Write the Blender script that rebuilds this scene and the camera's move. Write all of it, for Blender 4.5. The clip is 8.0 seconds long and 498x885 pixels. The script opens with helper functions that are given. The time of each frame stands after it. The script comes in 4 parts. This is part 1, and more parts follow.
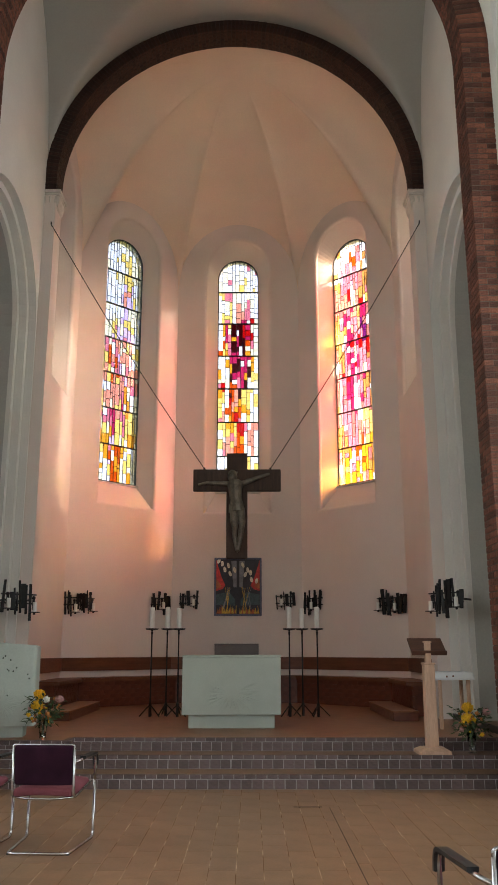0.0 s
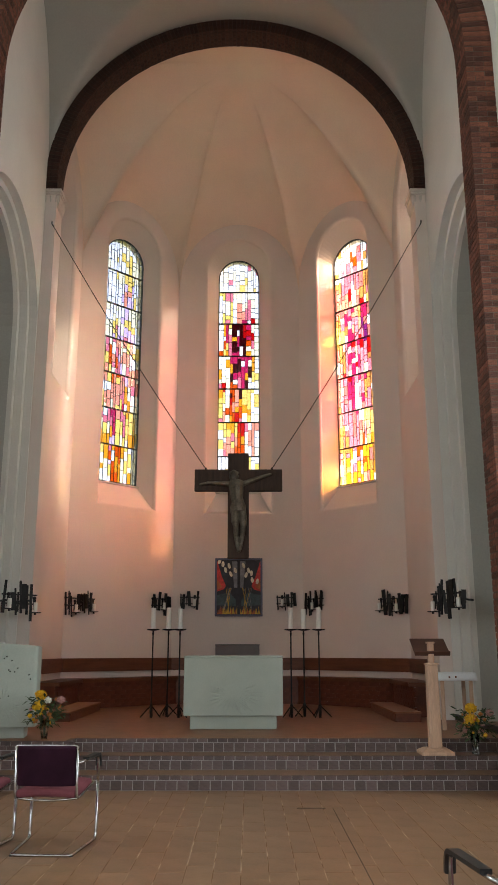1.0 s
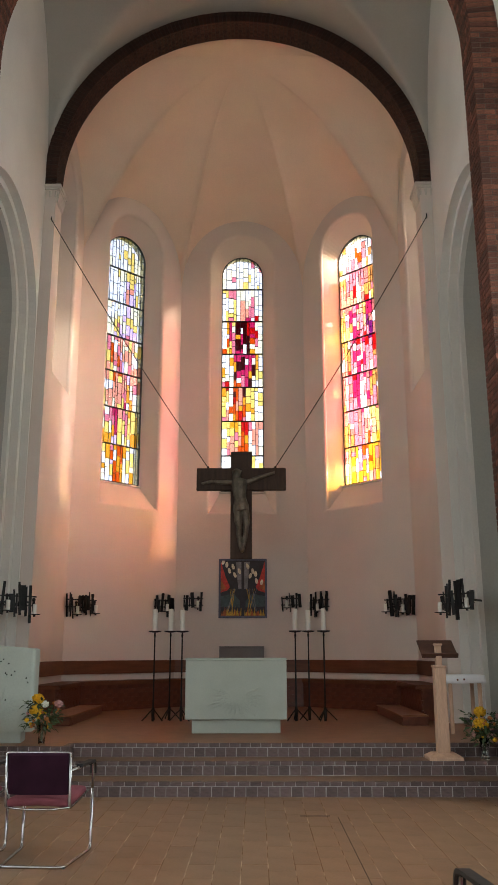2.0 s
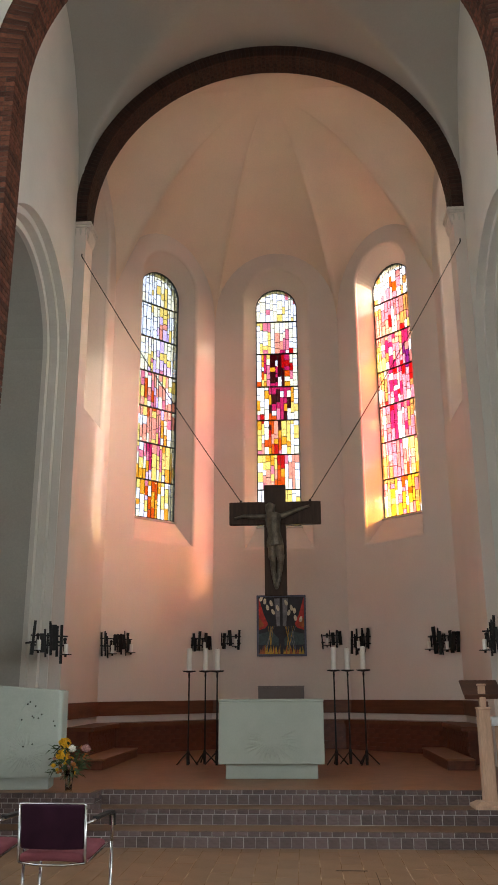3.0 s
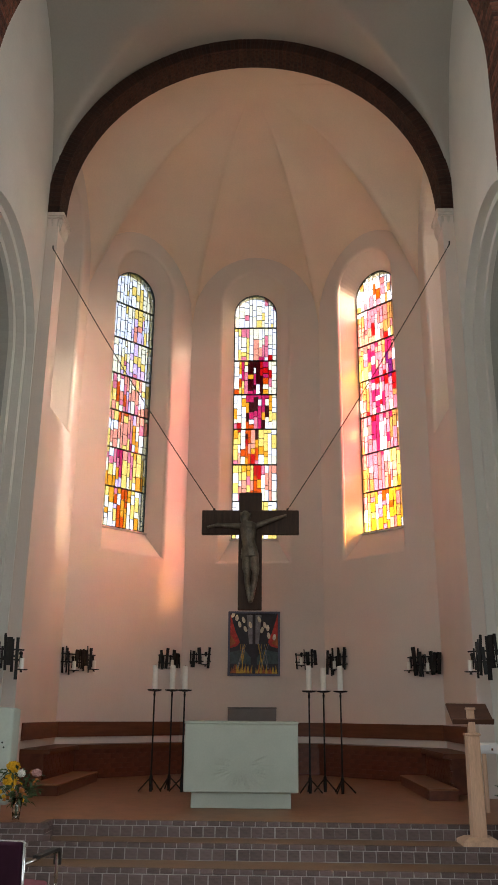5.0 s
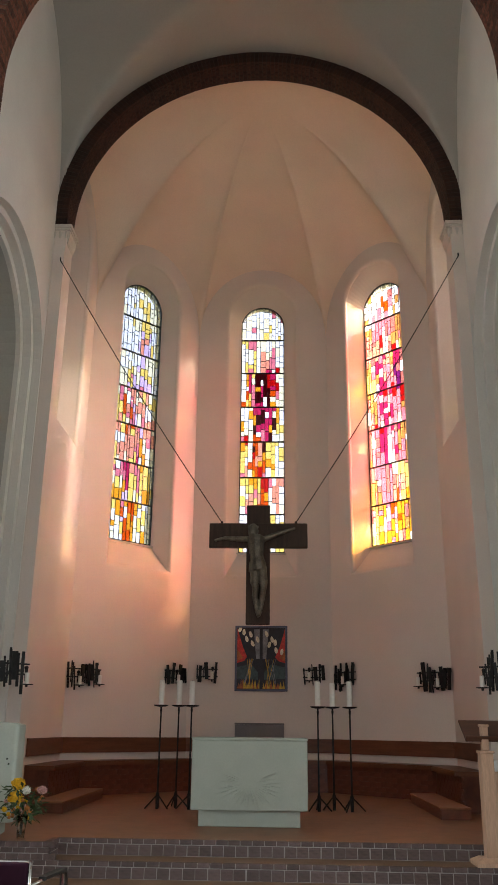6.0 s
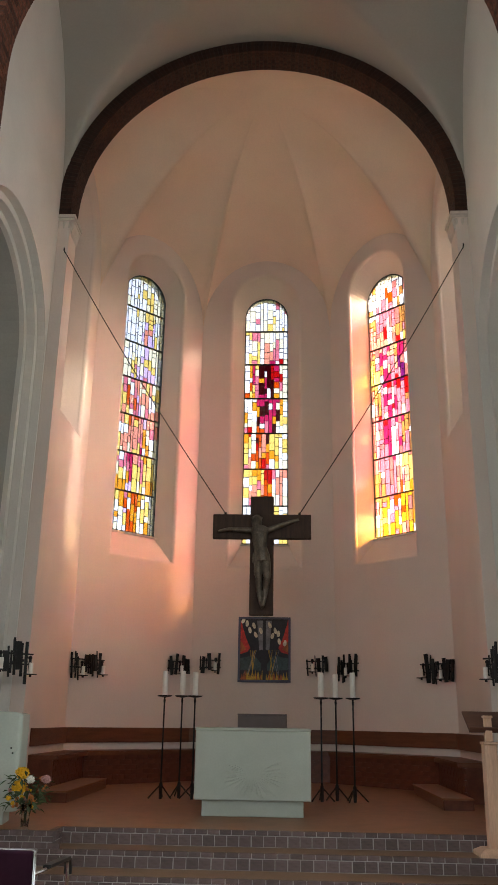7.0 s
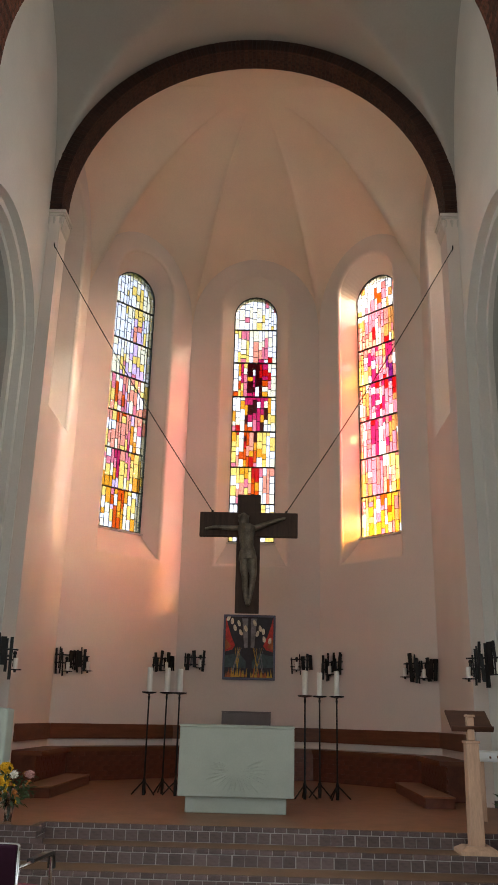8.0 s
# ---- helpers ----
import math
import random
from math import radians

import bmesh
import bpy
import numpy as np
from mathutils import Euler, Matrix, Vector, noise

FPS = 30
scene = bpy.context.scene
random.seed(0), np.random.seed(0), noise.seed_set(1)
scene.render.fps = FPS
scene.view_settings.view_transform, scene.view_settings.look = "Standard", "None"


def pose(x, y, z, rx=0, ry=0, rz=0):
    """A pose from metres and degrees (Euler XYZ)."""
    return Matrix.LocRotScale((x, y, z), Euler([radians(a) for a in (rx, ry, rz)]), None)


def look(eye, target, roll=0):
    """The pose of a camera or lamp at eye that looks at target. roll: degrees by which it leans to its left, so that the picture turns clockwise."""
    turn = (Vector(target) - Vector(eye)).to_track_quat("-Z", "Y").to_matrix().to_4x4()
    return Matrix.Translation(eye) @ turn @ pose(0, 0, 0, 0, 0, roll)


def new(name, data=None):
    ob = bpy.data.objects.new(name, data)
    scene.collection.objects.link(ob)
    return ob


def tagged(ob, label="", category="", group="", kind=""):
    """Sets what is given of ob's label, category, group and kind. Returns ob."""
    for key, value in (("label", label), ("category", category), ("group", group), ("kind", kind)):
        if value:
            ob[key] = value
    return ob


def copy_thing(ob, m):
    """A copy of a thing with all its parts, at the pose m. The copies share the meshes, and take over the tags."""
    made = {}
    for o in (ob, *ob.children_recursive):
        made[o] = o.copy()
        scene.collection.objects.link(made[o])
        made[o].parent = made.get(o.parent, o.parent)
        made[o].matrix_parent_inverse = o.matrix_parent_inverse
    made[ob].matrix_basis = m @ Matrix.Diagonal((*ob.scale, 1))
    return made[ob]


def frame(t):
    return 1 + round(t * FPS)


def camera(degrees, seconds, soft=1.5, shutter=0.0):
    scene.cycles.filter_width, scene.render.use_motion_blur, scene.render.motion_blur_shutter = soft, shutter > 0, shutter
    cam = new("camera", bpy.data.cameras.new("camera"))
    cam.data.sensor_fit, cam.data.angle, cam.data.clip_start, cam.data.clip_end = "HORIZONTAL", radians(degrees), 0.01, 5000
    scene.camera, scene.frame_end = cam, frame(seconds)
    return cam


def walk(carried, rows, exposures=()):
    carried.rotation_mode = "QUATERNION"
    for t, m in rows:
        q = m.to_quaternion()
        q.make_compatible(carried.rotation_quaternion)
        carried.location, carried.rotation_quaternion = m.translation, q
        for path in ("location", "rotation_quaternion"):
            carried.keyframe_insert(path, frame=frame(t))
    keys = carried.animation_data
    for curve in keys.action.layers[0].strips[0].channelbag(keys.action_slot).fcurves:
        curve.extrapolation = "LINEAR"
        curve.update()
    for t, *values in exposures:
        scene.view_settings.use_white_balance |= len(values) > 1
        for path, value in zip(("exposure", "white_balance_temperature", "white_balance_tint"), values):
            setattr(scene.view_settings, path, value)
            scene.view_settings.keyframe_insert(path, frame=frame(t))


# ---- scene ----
cam = camera(33.4, 8.0)
PATH = [
    (0, (0.303, 0.041, 1.535), (0.299, 1.981, 2.022), 0.0),
    (0.5, (0.294, 0.043, 1.544), (0.291, 1.983, 2.03), 0.0),
    (1, (0.257, 0.084, 1.529), (0.256, 2.023, 2.018), -0.0),
    (2.3, (0.379, 0.466, 1.548), (0.344, 2.403, 2.044), -0.2),
    (2.5, (0.434, 0.536, 1.567), (0.339, 2.465, 2.086), 0.1),
    (3, (0.499, 0.649, 1.582), (0.377, 2.561, 2.156), -0.3),
    (3.5, (0.435, 0.883, 1.566), (0.36, 2.786, 2.175), 0.3),
    (4, (0.402, 1.073, 1.548), (0.339, 2.977, 2.158), 0.5),
    (4.5, (0.461, 1.292, 1.561), (0.402, 3.196, 2.17), 0.5),
    (6, (0.402, 1.551, 1.582), (0.327, 3.441, 2.234), 0.7),
    (6.5, (0.399, 1.561, 1.585), (0.321, 3.451, 2.235), 0.8),
    (7, (0.387, 1.576, 1.571), (0.305, 3.471, 2.205), 0.9),
    (7.5, (0.399, 1.594, 1.566), (0.317, 3.491, 2.194), 1.0),
    (8, (0.377, 1.546, 1.563), (0.326, 3.443, 2.193), 1.4),
]
walk(cam, [(t, look(eye, target, roll)) for t, eye, target, roll in PATH], [(0.0, 4.15, 6870, 12.5), (3.5, 4.13, 6870, 12.5), (8.0, 4.06, 6870, 12.5)])

# ---- world, sun, sky and added nave lamps ----
SUN_EL, SUN_AZ = 20.0, -5.0          # height above the horizon; turn from +x towards +y
world = bpy.data.worlds.new("sky")
scene.world = world
world.use_nodes = True
wn = world.node_tree.nodes
sky = wn.new("ShaderNodeTexSky")
sky.sky_type = "NISHITA"
sky.sun_disc = False
sky.sun_elevation = radians(SUN_EL)
sky.sun_rotation = radians(90 - SUN_AZ)
sky.air_density, sky.dust_density, sky.ozone_density = 0.35, 8.0, 0.4
wn["Background"].inputs["Strength"].default_value = 0.15
world.node_tree.links.new(sky.outputs[0], wn["Background"].inputs["Color"])

sun = bpy.data.lights.new("sun", "SUN")
sun.energy, sun.angle, sun.color = 0.66, radians(4.5), (1.0, 0.93, 0.84)
sun_ob = new("sun", sun)
sun_from = Vector((math.cos(radians(SUN_EL)) * math.cos(radians(SUN_AZ)), math.cos(radians(SUN_EL)) * math.sin(radians(SUN_AZ)), math.sin(radians(SUN_EL))))
sun_ob.matrix_world = look(sun_from * 60, (0, 0, 0))


def window_light(x, y, z, aim, w, h, watts, colour):
    """An added fill lamp in the unseen nave, standing in for its daylight."""
    la = bpy.data.lights.new("window_light", "AREA")
    la.shape, la.size, la.size_y, la.energy, la.color = "RECTANGLE", w, h, watts, colour
    ob = new("window_light", la)
    ob.matrix_world = look((x, y, z), aim)
    return ob


# lamps placed out of view to brighten the chancel, strongest nearest to it
NAVE_LIGHT = 9.8
NAVE_RECESSES = (-8.0, -3.0, 2.4, 7.4)
for yy in NAVE_RECESSES:
    window_light(-6.55, yy, 4.5, (0, yy, 3.0), 1.5, 4.4, NAVE_LIGHT * (1.55 if yy > 7 else 0.8), (0.79, 0.93, 1.0))
    window_light(6.55, yy, 4.5, (0, yy, 3.0), 1.5, 4.4, NAVE_LIGHT * (1.7 if yy > 7 else 0.85), (0.79, 0.93, 1.0))
window_light(0.0, -14.05, 5.6, (0, 0, 4.0), 3.6, 4.4, NAVE_LIGHT * 2.3, (0.82, 0.94, 1.0))


# ---- materials ----
def material(name, colour, rough=0.6, metal=0.0, var=0.12, scale=3.0, fine=60.0, bump=0.15, spread=0.0, colour2=None, spec=0.4, stretch=(1, 1, 1), edge=(0.3, 0.62)):
    """Plain surface with variation at two scales, fine relief and, for pieces, a random shade of each."""
    m = bpy.data.materials.new(name)
    m.use_nodes = True
    nt = m.node_tree
    n, l = nt.nodes, nt.links
    b = n["Principled BSDF"]
    b.inputs["Roughness"].default_value = rough
    b.inputs["Metallic"].default_value = metal
    b.inputs["Specular IOR Level"].default_value = spec
    tc = n.new("ShaderNodeTexCoord")
    mp = n.new("ShaderNodeMapping")
    mp.inputs["Scale"].default_value = stretch
    l.new(tc.outputs["Object"], mp.inputs["Vector"])
    a = n.new("ShaderNodeTexNoise")
    a.inputs["Scale"].default_value, a.inputs["Detail"].default_value = scale, 5
    f = n.new("ShaderNodeTexNoise")
    f.inputs["Scale"].default_value, f.inputs["Detail"].default_value = fine, 3
    l.new(mp.outputs[0], a.inputs["Vector"])
    l.new(mp.outputs[0], f.inputs["Vector"])
    mix = n.new("ShaderNodeMix")
    mix.data_type = "RGBA"
    dark = colour2 or tuple(c * (1 - 2.2 * var) for c in colour)
    mix.inputs["A"].default_value = (*dark, 1)
    mix.inputs["B"].default_value = (*colour, 1)
    ramp = n.new("ShaderNodeMapRange")
    ramp.inputs["From Min"].default_value, ramp.inputs["From Max"].default_value = edge
    l.new(a.outputs["Fac"], ramp.inputs["Value"])
    l.new(ramp.outputs[0], mix.inputs["Factor"])
    hsv = n.new("ShaderNodeHueSaturation")
    l.new(mix.outputs["Result"], hsv.inputs["Color"])
    val = n.new("ShaderNodeMapRange")
    val.inputs["To Min"].default_value, val.inputs["To Max"].default_value = 1 - var, 1 + var
    val.inputs["From Min"].default_value, val.inputs["From Max"].default_value = 0.3, 0.7
    l.new(f.outputs["Fac"], val.inputs["Value"])
    last = val.outputs[0]
    if spread:
        info = n.new("ShaderNodeObjectInfo")
        isl = n.new("ShaderNodeNewGeometry")
        add = n.new("ShaderNodeMath")
        add.operation = "ADD"
        l.new(info.outputs["Random"], add.inputs[0])
        l.new(isl.outputs["Random Per Island"], add.inputs[1])
        fr = n.new("ShaderNodeMath")
        fr.operation = "FRACT"
        l.new(add.outputs[0], fr.inputs[0])
        sp = n.new("ShaderNodeMapRange")
        sp.inputs["To Min"].default_value, sp.inputs["To Max"].default_value = 1 - spread, 1 + spread
        l.new(fr.outputs[0], sp.inputs["Value"])
        mul = n.new("ShaderNodeMath")
        mul.operation = "MULTIPLY"
        l.new(last, mul.inputs[0])
        l.new(sp.outputs[0], mul.inputs[1])
        last = mul.outputs[0]
    l.new(last, hsv.inputs["Value"])
    l.new(hsv.outputs[0], b.inputs["Base Color"])
    if bump:
        bp = n.new("ShaderNodeBump")
        bp.inputs["Strength"].default_value, bp.inputs["Distance"].default_value = bump, 0.01
        l.new(f.outputs["Fac"], bp.inputs["Height"])
        l.new(bp.outputs[0], b.inputs["Normal"])
    return m


# cream plaster; the apse's warm fill light is mixed into its tint
PLASTER = material("plaster", (0.75, 0.655, 0.592), 0.9, var=0.025, scale=0.9, fine=35, bump=0.12, spec=0.15)
PLASTER_COOL = material("limewash", (0.75, 0.725, 0.675), 0.9, var=0.03, scale=1.1, fine=35, bump=0.12, spec=0.15)
# tan limewash, lightened: the light from below is put into the colour
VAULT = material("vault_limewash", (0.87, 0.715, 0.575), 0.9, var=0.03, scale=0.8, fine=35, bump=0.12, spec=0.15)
# whitewash of the bay vault, darkened: its shade sits in the colour
VAULT_BAY = material("bay_limewash_shade", (0.51, 0.485, 0.44), 0.9, var=0.03, scale=0.8, fine=35, bump=0.12, spec=0.15)
# limewash greyed for the niches: their shade is put into the colour
NICHE = material("niche_shade", (0.47, 0.46, 0.42), 0.9, var=0.04, scale=1.1, fine=35, bump=0.12, spec=0.15)
STONE = material("sandstone", (0.66, 0.60, 0.54), 0.85, var=0.06, scale=6, fine=80, bump=0.3)
BRICK_DARK = material("clinker_brick", (0.058, 0.022, 0.013), 0.8, var=0.3, scale=5, fine=60, bump=0.8, spread=0.3)
BRICK_RED = material("red_brick", (0.155, 0.052, 0.030), 0.85, var=0.3, scale=7, fine=60, bump=0.9, spread=0.5)
BRICK_STEP = material("step_brick", (0.122, 0.078, 0.072), 0.5, var=0.2, scale=10, fine=90, bump=0.4, spread=0.3)
BRICK_SEAT = material("bench_brick", (0.165, 0.048, 0.026), 0.32, var=0.18, scale=8, fine=80, bump=0.3, spread=0.08)
MORTAR = material("mortar", (0.44, 0.41, 0.39), 0.95, var=0.12, scale=8, fine=120, bump=0.4)
MORTAR_PIER = material("old_mortar", (0.11, 0.075, 0.058), 0.95, var=0.25, scale=6, fine=90, bump=0.5)
MORTAR_DARK = material("dark_mortar", (0.06, 0.042, 0.034), 0.95, var=0.15, scale=8, fine=120, bump=0.4)
TILE = material("floor_tile", (0.225, 0.122, 0.066), 0.36, var=0.12, scale=5, fine=60, bump=0.12, spread=0.10)
TILE_RED = material("chancel_tile", (0.30, 0.125, 0.058), 0.42, var=0.12, scale=5, fine=60, bump=0.12, spread=0.08)
GROUT = material("floor_grout", (0.62, 0.52, 0.40), 0.9, var=0.1, scale=3.0, fine=30, bump=0.2, colour2=(0.17, 0.095, 0.05), edge=(0.47, 0.66))
ALTAR = material("green_white_stone", (0.44, 0.485, 0.425), 0.6, var=0.035, scale=4, fine=50, bump=0.1)
CARVE = material("carved_line", (0.42, 0.50, 0.44), 0.8, var=0.05, scale=8, fine=60, bump=0.1)
BRONZE = material("dark_bronze", (0.17, 0.14, 0.105), 0.45, metal=0.4, var=0.25, scale=9, fine=60, bump=0.3)
CROSS = material("dark_oak", (0.055, 0.028, 0.017), 0.7, var=0.2, scale=3, fine=40, bump=0.3, stretch=(6, 6, 0.6))
IRON = material("wrought_iron", (0.016, 0.014, 0.013), 0.5, metal=0.35, var=0.2, scale=14, fine=60, bump=0.4)
WAX = material("candle_wax", (0.88, 0.85, 0.78), 0.5, var=0.03, scale=10, fine=50, bump=0.05)
LEAD = material("lead_came", (0.02, 0.02, 0.02), 0.6, metal=0.3, var=0.1, scale=10, fine=60, bump=0.1)
BOARD = material("brown_board", (0.17, 0.055, 0.024), 0.45, var=0.15, scale=2, fine=22, bump=0.15, stretch=(1, 1, 8))
WOOD_PALE = material("pale_ash_wood", (0.57, 0.36, 0.245), 0.5, var=0.10, scale=2.5, fine=26, bump=0.1, stretch=(7, 7, 0.7))
WOOD_DARK = material("dark_reading_board", (0.10, 0.042, 0.026), 0.5, var=0.15, scale=2.5, fine=26, bump=0.1, stretch=(1, 6, 6))
CHROME = material("chrome_tube", (0.50, 0.50, 0.51), 0.2, metal=1.0, var=0.03, scale=8, fine=40, bump=0.0)
FABRIC = material("aubergine_fabric", (0.036, 0.012, 0.024), 0.95, var=0.15, scale=6, fine=260, bump=0.5, spec=0.1)
FABRIC_SEAT = material("mauve_fabric", (0.23, 0.070, 0.085), 0.95, var=0.12, scale=6, fine=260, bump=0.5, spec=0.1)
RUBBER = material("black_armrest", (0.012, 0.011, 0.011), 0.45, var=0.1, scale=8, fine=60, bump=0.1)
LINEN = material("white_linen", (0.80, 0.80, 0.80), 0.9, var=0.03, scale=8, fine=200, bump=0.3)
GREY_BOX = material("grey_case", (0.20, 0.18, 0.18), 0.6, var=0.06, scale=4, fine=50, bump=0.1)
VASE = material("vase_glass", (0.9, 0.95, 0.93), 0.03, var=0.0, bump=0.0)
VASE.node_tree.nodes["Principled BSDF"].inputs["Transmission Weight"].default_value = 1.0
LEAF = material("leaf_green", (0.05, 0.085, 0.03), 0.6, var=0.2, scale=10, fine=60, bump=0.1, spread=0.4)
EARTH = material("lawn", (0.06, 0.09, 0.035), 0.95, var=0.25, scale=0.3, fine=6, bump=0.3)


def petals(name, colour):
    return material(name, colour, 0.7, var=0.12, scale=20, fine=90, bump=0.2, spread=0.15)


YELLOW, WHITE_PETAL, ORANGE, PINK_PETAL = petals("yellow_petal", (0.80, 0.46, 0.02)), petals("white_petal", (0.78, 0.76, 0.70)), petals("orange_petal", (0.55, 0.20, 0.05)), petals("pink_petal", (0.55, 0.30, 0.28))


def glass(name, colour, clear):
    """Stained glass: lets light through in its colour, in part scattered by the blown glass."""
    m = bpy.data.materials.new(name)
    m.use_nodes = True
    n, l = m.node_tree.nodes, m.node_tree.links
    n.remove(n["Principled BSDF"])
    tr, tl, gl = n.new("ShaderNodeBsdfTransparent"), n.new("ShaderNodeBsdfTranslucent"), n.new("ShaderNodeBsdfGlossy")
    gl.inputs["Roughness"].default_value = 0.15
    tc, no = n.new("ShaderNodeTexCoord"), n.new("ShaderNodeTexNoise")
    no.inputs["Scale"].default_value = 14
    l.new(tc.outputs["Object"], no.inputs["Vector"])
    mx = n.new("ShaderNodeMix")
    mx.data_type = "RGBA"
    mx.inputs["A"].default_value = (*[c * 0.86 for c in colour], 1)
    mx.inputs["B"].default_value = (*colour, 1)
    l.new(no.outputs["Fac"], mx.inputs["Factor"])
    l.new(mx.outputs["Result"], tr.inputs["Color"])
    dim = n.new("ShaderNodeMix")
    dim.data_type, dim.blend_type = "RGBA", "MULTIPLY"
    dim.inputs["Factor"].default_value = 1.0
    dim.inputs["B"].default_value = (0.5, 0.5, 0.5, 1)      # half of the scattered light goes back out
    l.new(mx.outputs["Result"], dim.inputs["A"])
    l.new(dim.outputs["Result"], tl.inputs["Color"])
    a, b = n.new("ShaderNodeMixShader"), n.new("ShaderNodeMixShader")
    a.inputs["Fac"].default_value = 1 - clear
    l.new(tr.outputs[0], a.inputs[1])
    l.new(tl.outputs[0], a.inputs[2])
    b.inputs["Fac"].default_value = 0.05
    l.new(a.outputs[0], b.inputs[1])
    l.new(gl.outputs[0], b.inputs[2])
    l.new(b.outputs[0], n["Material Output"].inputs["Surface"])
    return m


GLASS = {k: glass(k + "_glass", c, 0.78) for k, c in {
    "white": (0.99, 0.98, 0.93), "pale": (0.98, 0.93, 0.72), "ice": (0.94, 0.94, 0.90), "yellow": (0.97, 0.80, 0.36), "amber": (0.92, 0.56, 0.12),
    "orange": (0.82, 0.26, 0.05), "red": (0.70, 0.06, 0.06), "magenta": (0.70, 0.11, 0.27), "pink": (0.86, 0.42, 0.46), "salmon": (0.94, 0.55, 0.42),
    "lilac": (0.86, 0.72, 0.84), "violet": (0.34, 0.08, 0.30), "blue": (0.42, 0.44, 0.82), "maroon": (0.17, 0.02, 0.035), "smoke": (0.40, 0.43, 0.47), "honey": (0.72, 0.46, 0.22), "rose": (0.74, 0.38, 0.34)}.items()}


# ---- mesh helpers ----
def mesh_of(bm, name, mat, smooth=False):
    me = bpy.data.meshes.new(name)
    bmesh.ops.recalc_face_normals(bm, faces=bm.faces)
    bm.to_mesh(me)
    bm.free()
    me.materials.append(mat)
    if smooth:
        for p in me.polygons:
            p.use_smooth = True
    return me


def part(name, bm, mat, parent=None, label="", smooth=False):
    ob = new(name, mesh_of(bm, name, mat, smooth))
    if parent:
        ob.parent = parent
    if label:
        tagged(ob, label)
    return ob


def thing(name, label, category, group="", kind="", at=(0, 0, 0), turn=0.0):
    ob = new(name)
    ob.matrix_basis = pose(*at, 0, 0, turn)
    return tagged(ob, label, category, group, kind)


def box(bm, x0, x1, y0, y1, z0, z1, bevel=0.0, m=None):
    r = bmesh.ops.create_cube(bm, size=1)
    vs = r["verts"]
    for v in vs:
        v.co = Vector((x0 + (v.co.x + 0.5) * (x1 - x0), y0 + (v.co.y + 0.5) * (y1 - y0), z0 + (v.co.z + 0.5) * (z1 - z0)))
    if bevel:
        es = list({e for v in vs for e in v.link_edges})
        r = bmesh.ops.bevel(bm, geom=es, offset=bevel, segments=2 if bevel > 0.008 else 1, affect="EDGES", profile=0.5)
        vs = list({v for f in r["faces"] for v in f.verts} | {v for v in vs if v.is_valid})
    if m is not None:
        bmesh.ops.transform(bm, matrix=m, verts=vs)
    return bm


def boxed(*a, **k):
    return box(bmesh.new(), *a, **k)


def tube(bm, pts, r, seg=10, r2=None, cap=True):
    """A round bar along points."""
    pts = [Vector(p) for p in pts]
    rings, up = [], None
    for i, p in enumerate(pts):
        d = (pts[min(i + 1, len(pts) - 1)] - pts[max(i - 1, 0)]).normalized()
        if up is None:
            up = d.orthogonal().normalized()
        up = (up - d * up.dot(d)).normalized()
        side = d.cross(up)
        rr = r if r2 is None else r + (r2 - r) * i / (len(pts) - 1)
        rings.append([bm.verts.new(p + (up * math.cos(2 * math.pi * k / seg) + side * math.sin(2 * math.pi * k / seg)) * rr) for k in range(seg)])
    for a, b in zip(rings, rings[1:]):
        for k in range(seg):
            bm.faces.new((a[k], a[(k + 1) % seg], b[(k + 1) % seg], b[k]))
    if cap:
        bm.faces.new(rings[0][::-1])
        bm.faces.new(rings[-1])
    return bm


def lathe(bm, profile, seg=20, c=(0, 0, 0)):
    rings = [[bm.verts.new((c[0] + r * math.cos(2 * math.pi * k / seg), c[1] + r * math.sin(2 * math.pi * k / seg), c[2] + z)) for k in range(seg)] for r, z in profile]
    for a, b in zip(rings, rings[1:]):
        for k in range(seg):
            bm.faces.new((a[k], a[(k + 1) % seg], b[(k + 1) % seg], b[k]))
    bm.faces.new(rings[0][::-1])
    bm.faces.new(rings[-1])
    return bm


def rounded(pts, r, n=5):
    """A polyline with its corners rounded."""
    pts = [Vector(p) for p in pts]
    out = [pts[0]]
    for a, b, c in zip(pts, pts[1:], pts[2:]):
        p, q = b + (a - b).normalized() * r, b + (c - b).normalized() * r
        out += [p.lerp(b, t).lerp(b.lerp(q, t), t) for t in [i / n for i in range(n + 1)]]
    return out + [pts[-1]]


def arch_loop(half, z0, z1, n=24):
    """Outline of a round-headed opening: (u, z), from the lower left up and over."""
    zs = z1 - half
    return [(-half, z0)] + [(-half * math.cos(math.pi * i / n), zs + half * math.sin(math.pi * i / n)) for i in range(n + 1)] + [(half, z0)]


def sheet_with_hole(bm, outer, hole, place):
    """A flat sheet with a hole, in the plane that place(u, z) gives. Returns the hole's vertices."""
    o = [bm.verts.new(place(*p)) for p in outer]
    h = [bm.verts.new(place(*p)) for p in hole]
    es = [bm.edges.new((a, b)) for lp in (o, h) for a, b in zip(lp, lp[1:] + lp[:1])]
    bmesh.ops.triangle_fill(bm, use_beauty=True, use_dissolve=False, edges=es)
    return h


def bridge(bm, a, b):
    for i in range(len(a)):
        j = (i + 1) % len(a)
        bm.faces.new((a[i], a[j], b[j], b[i]))


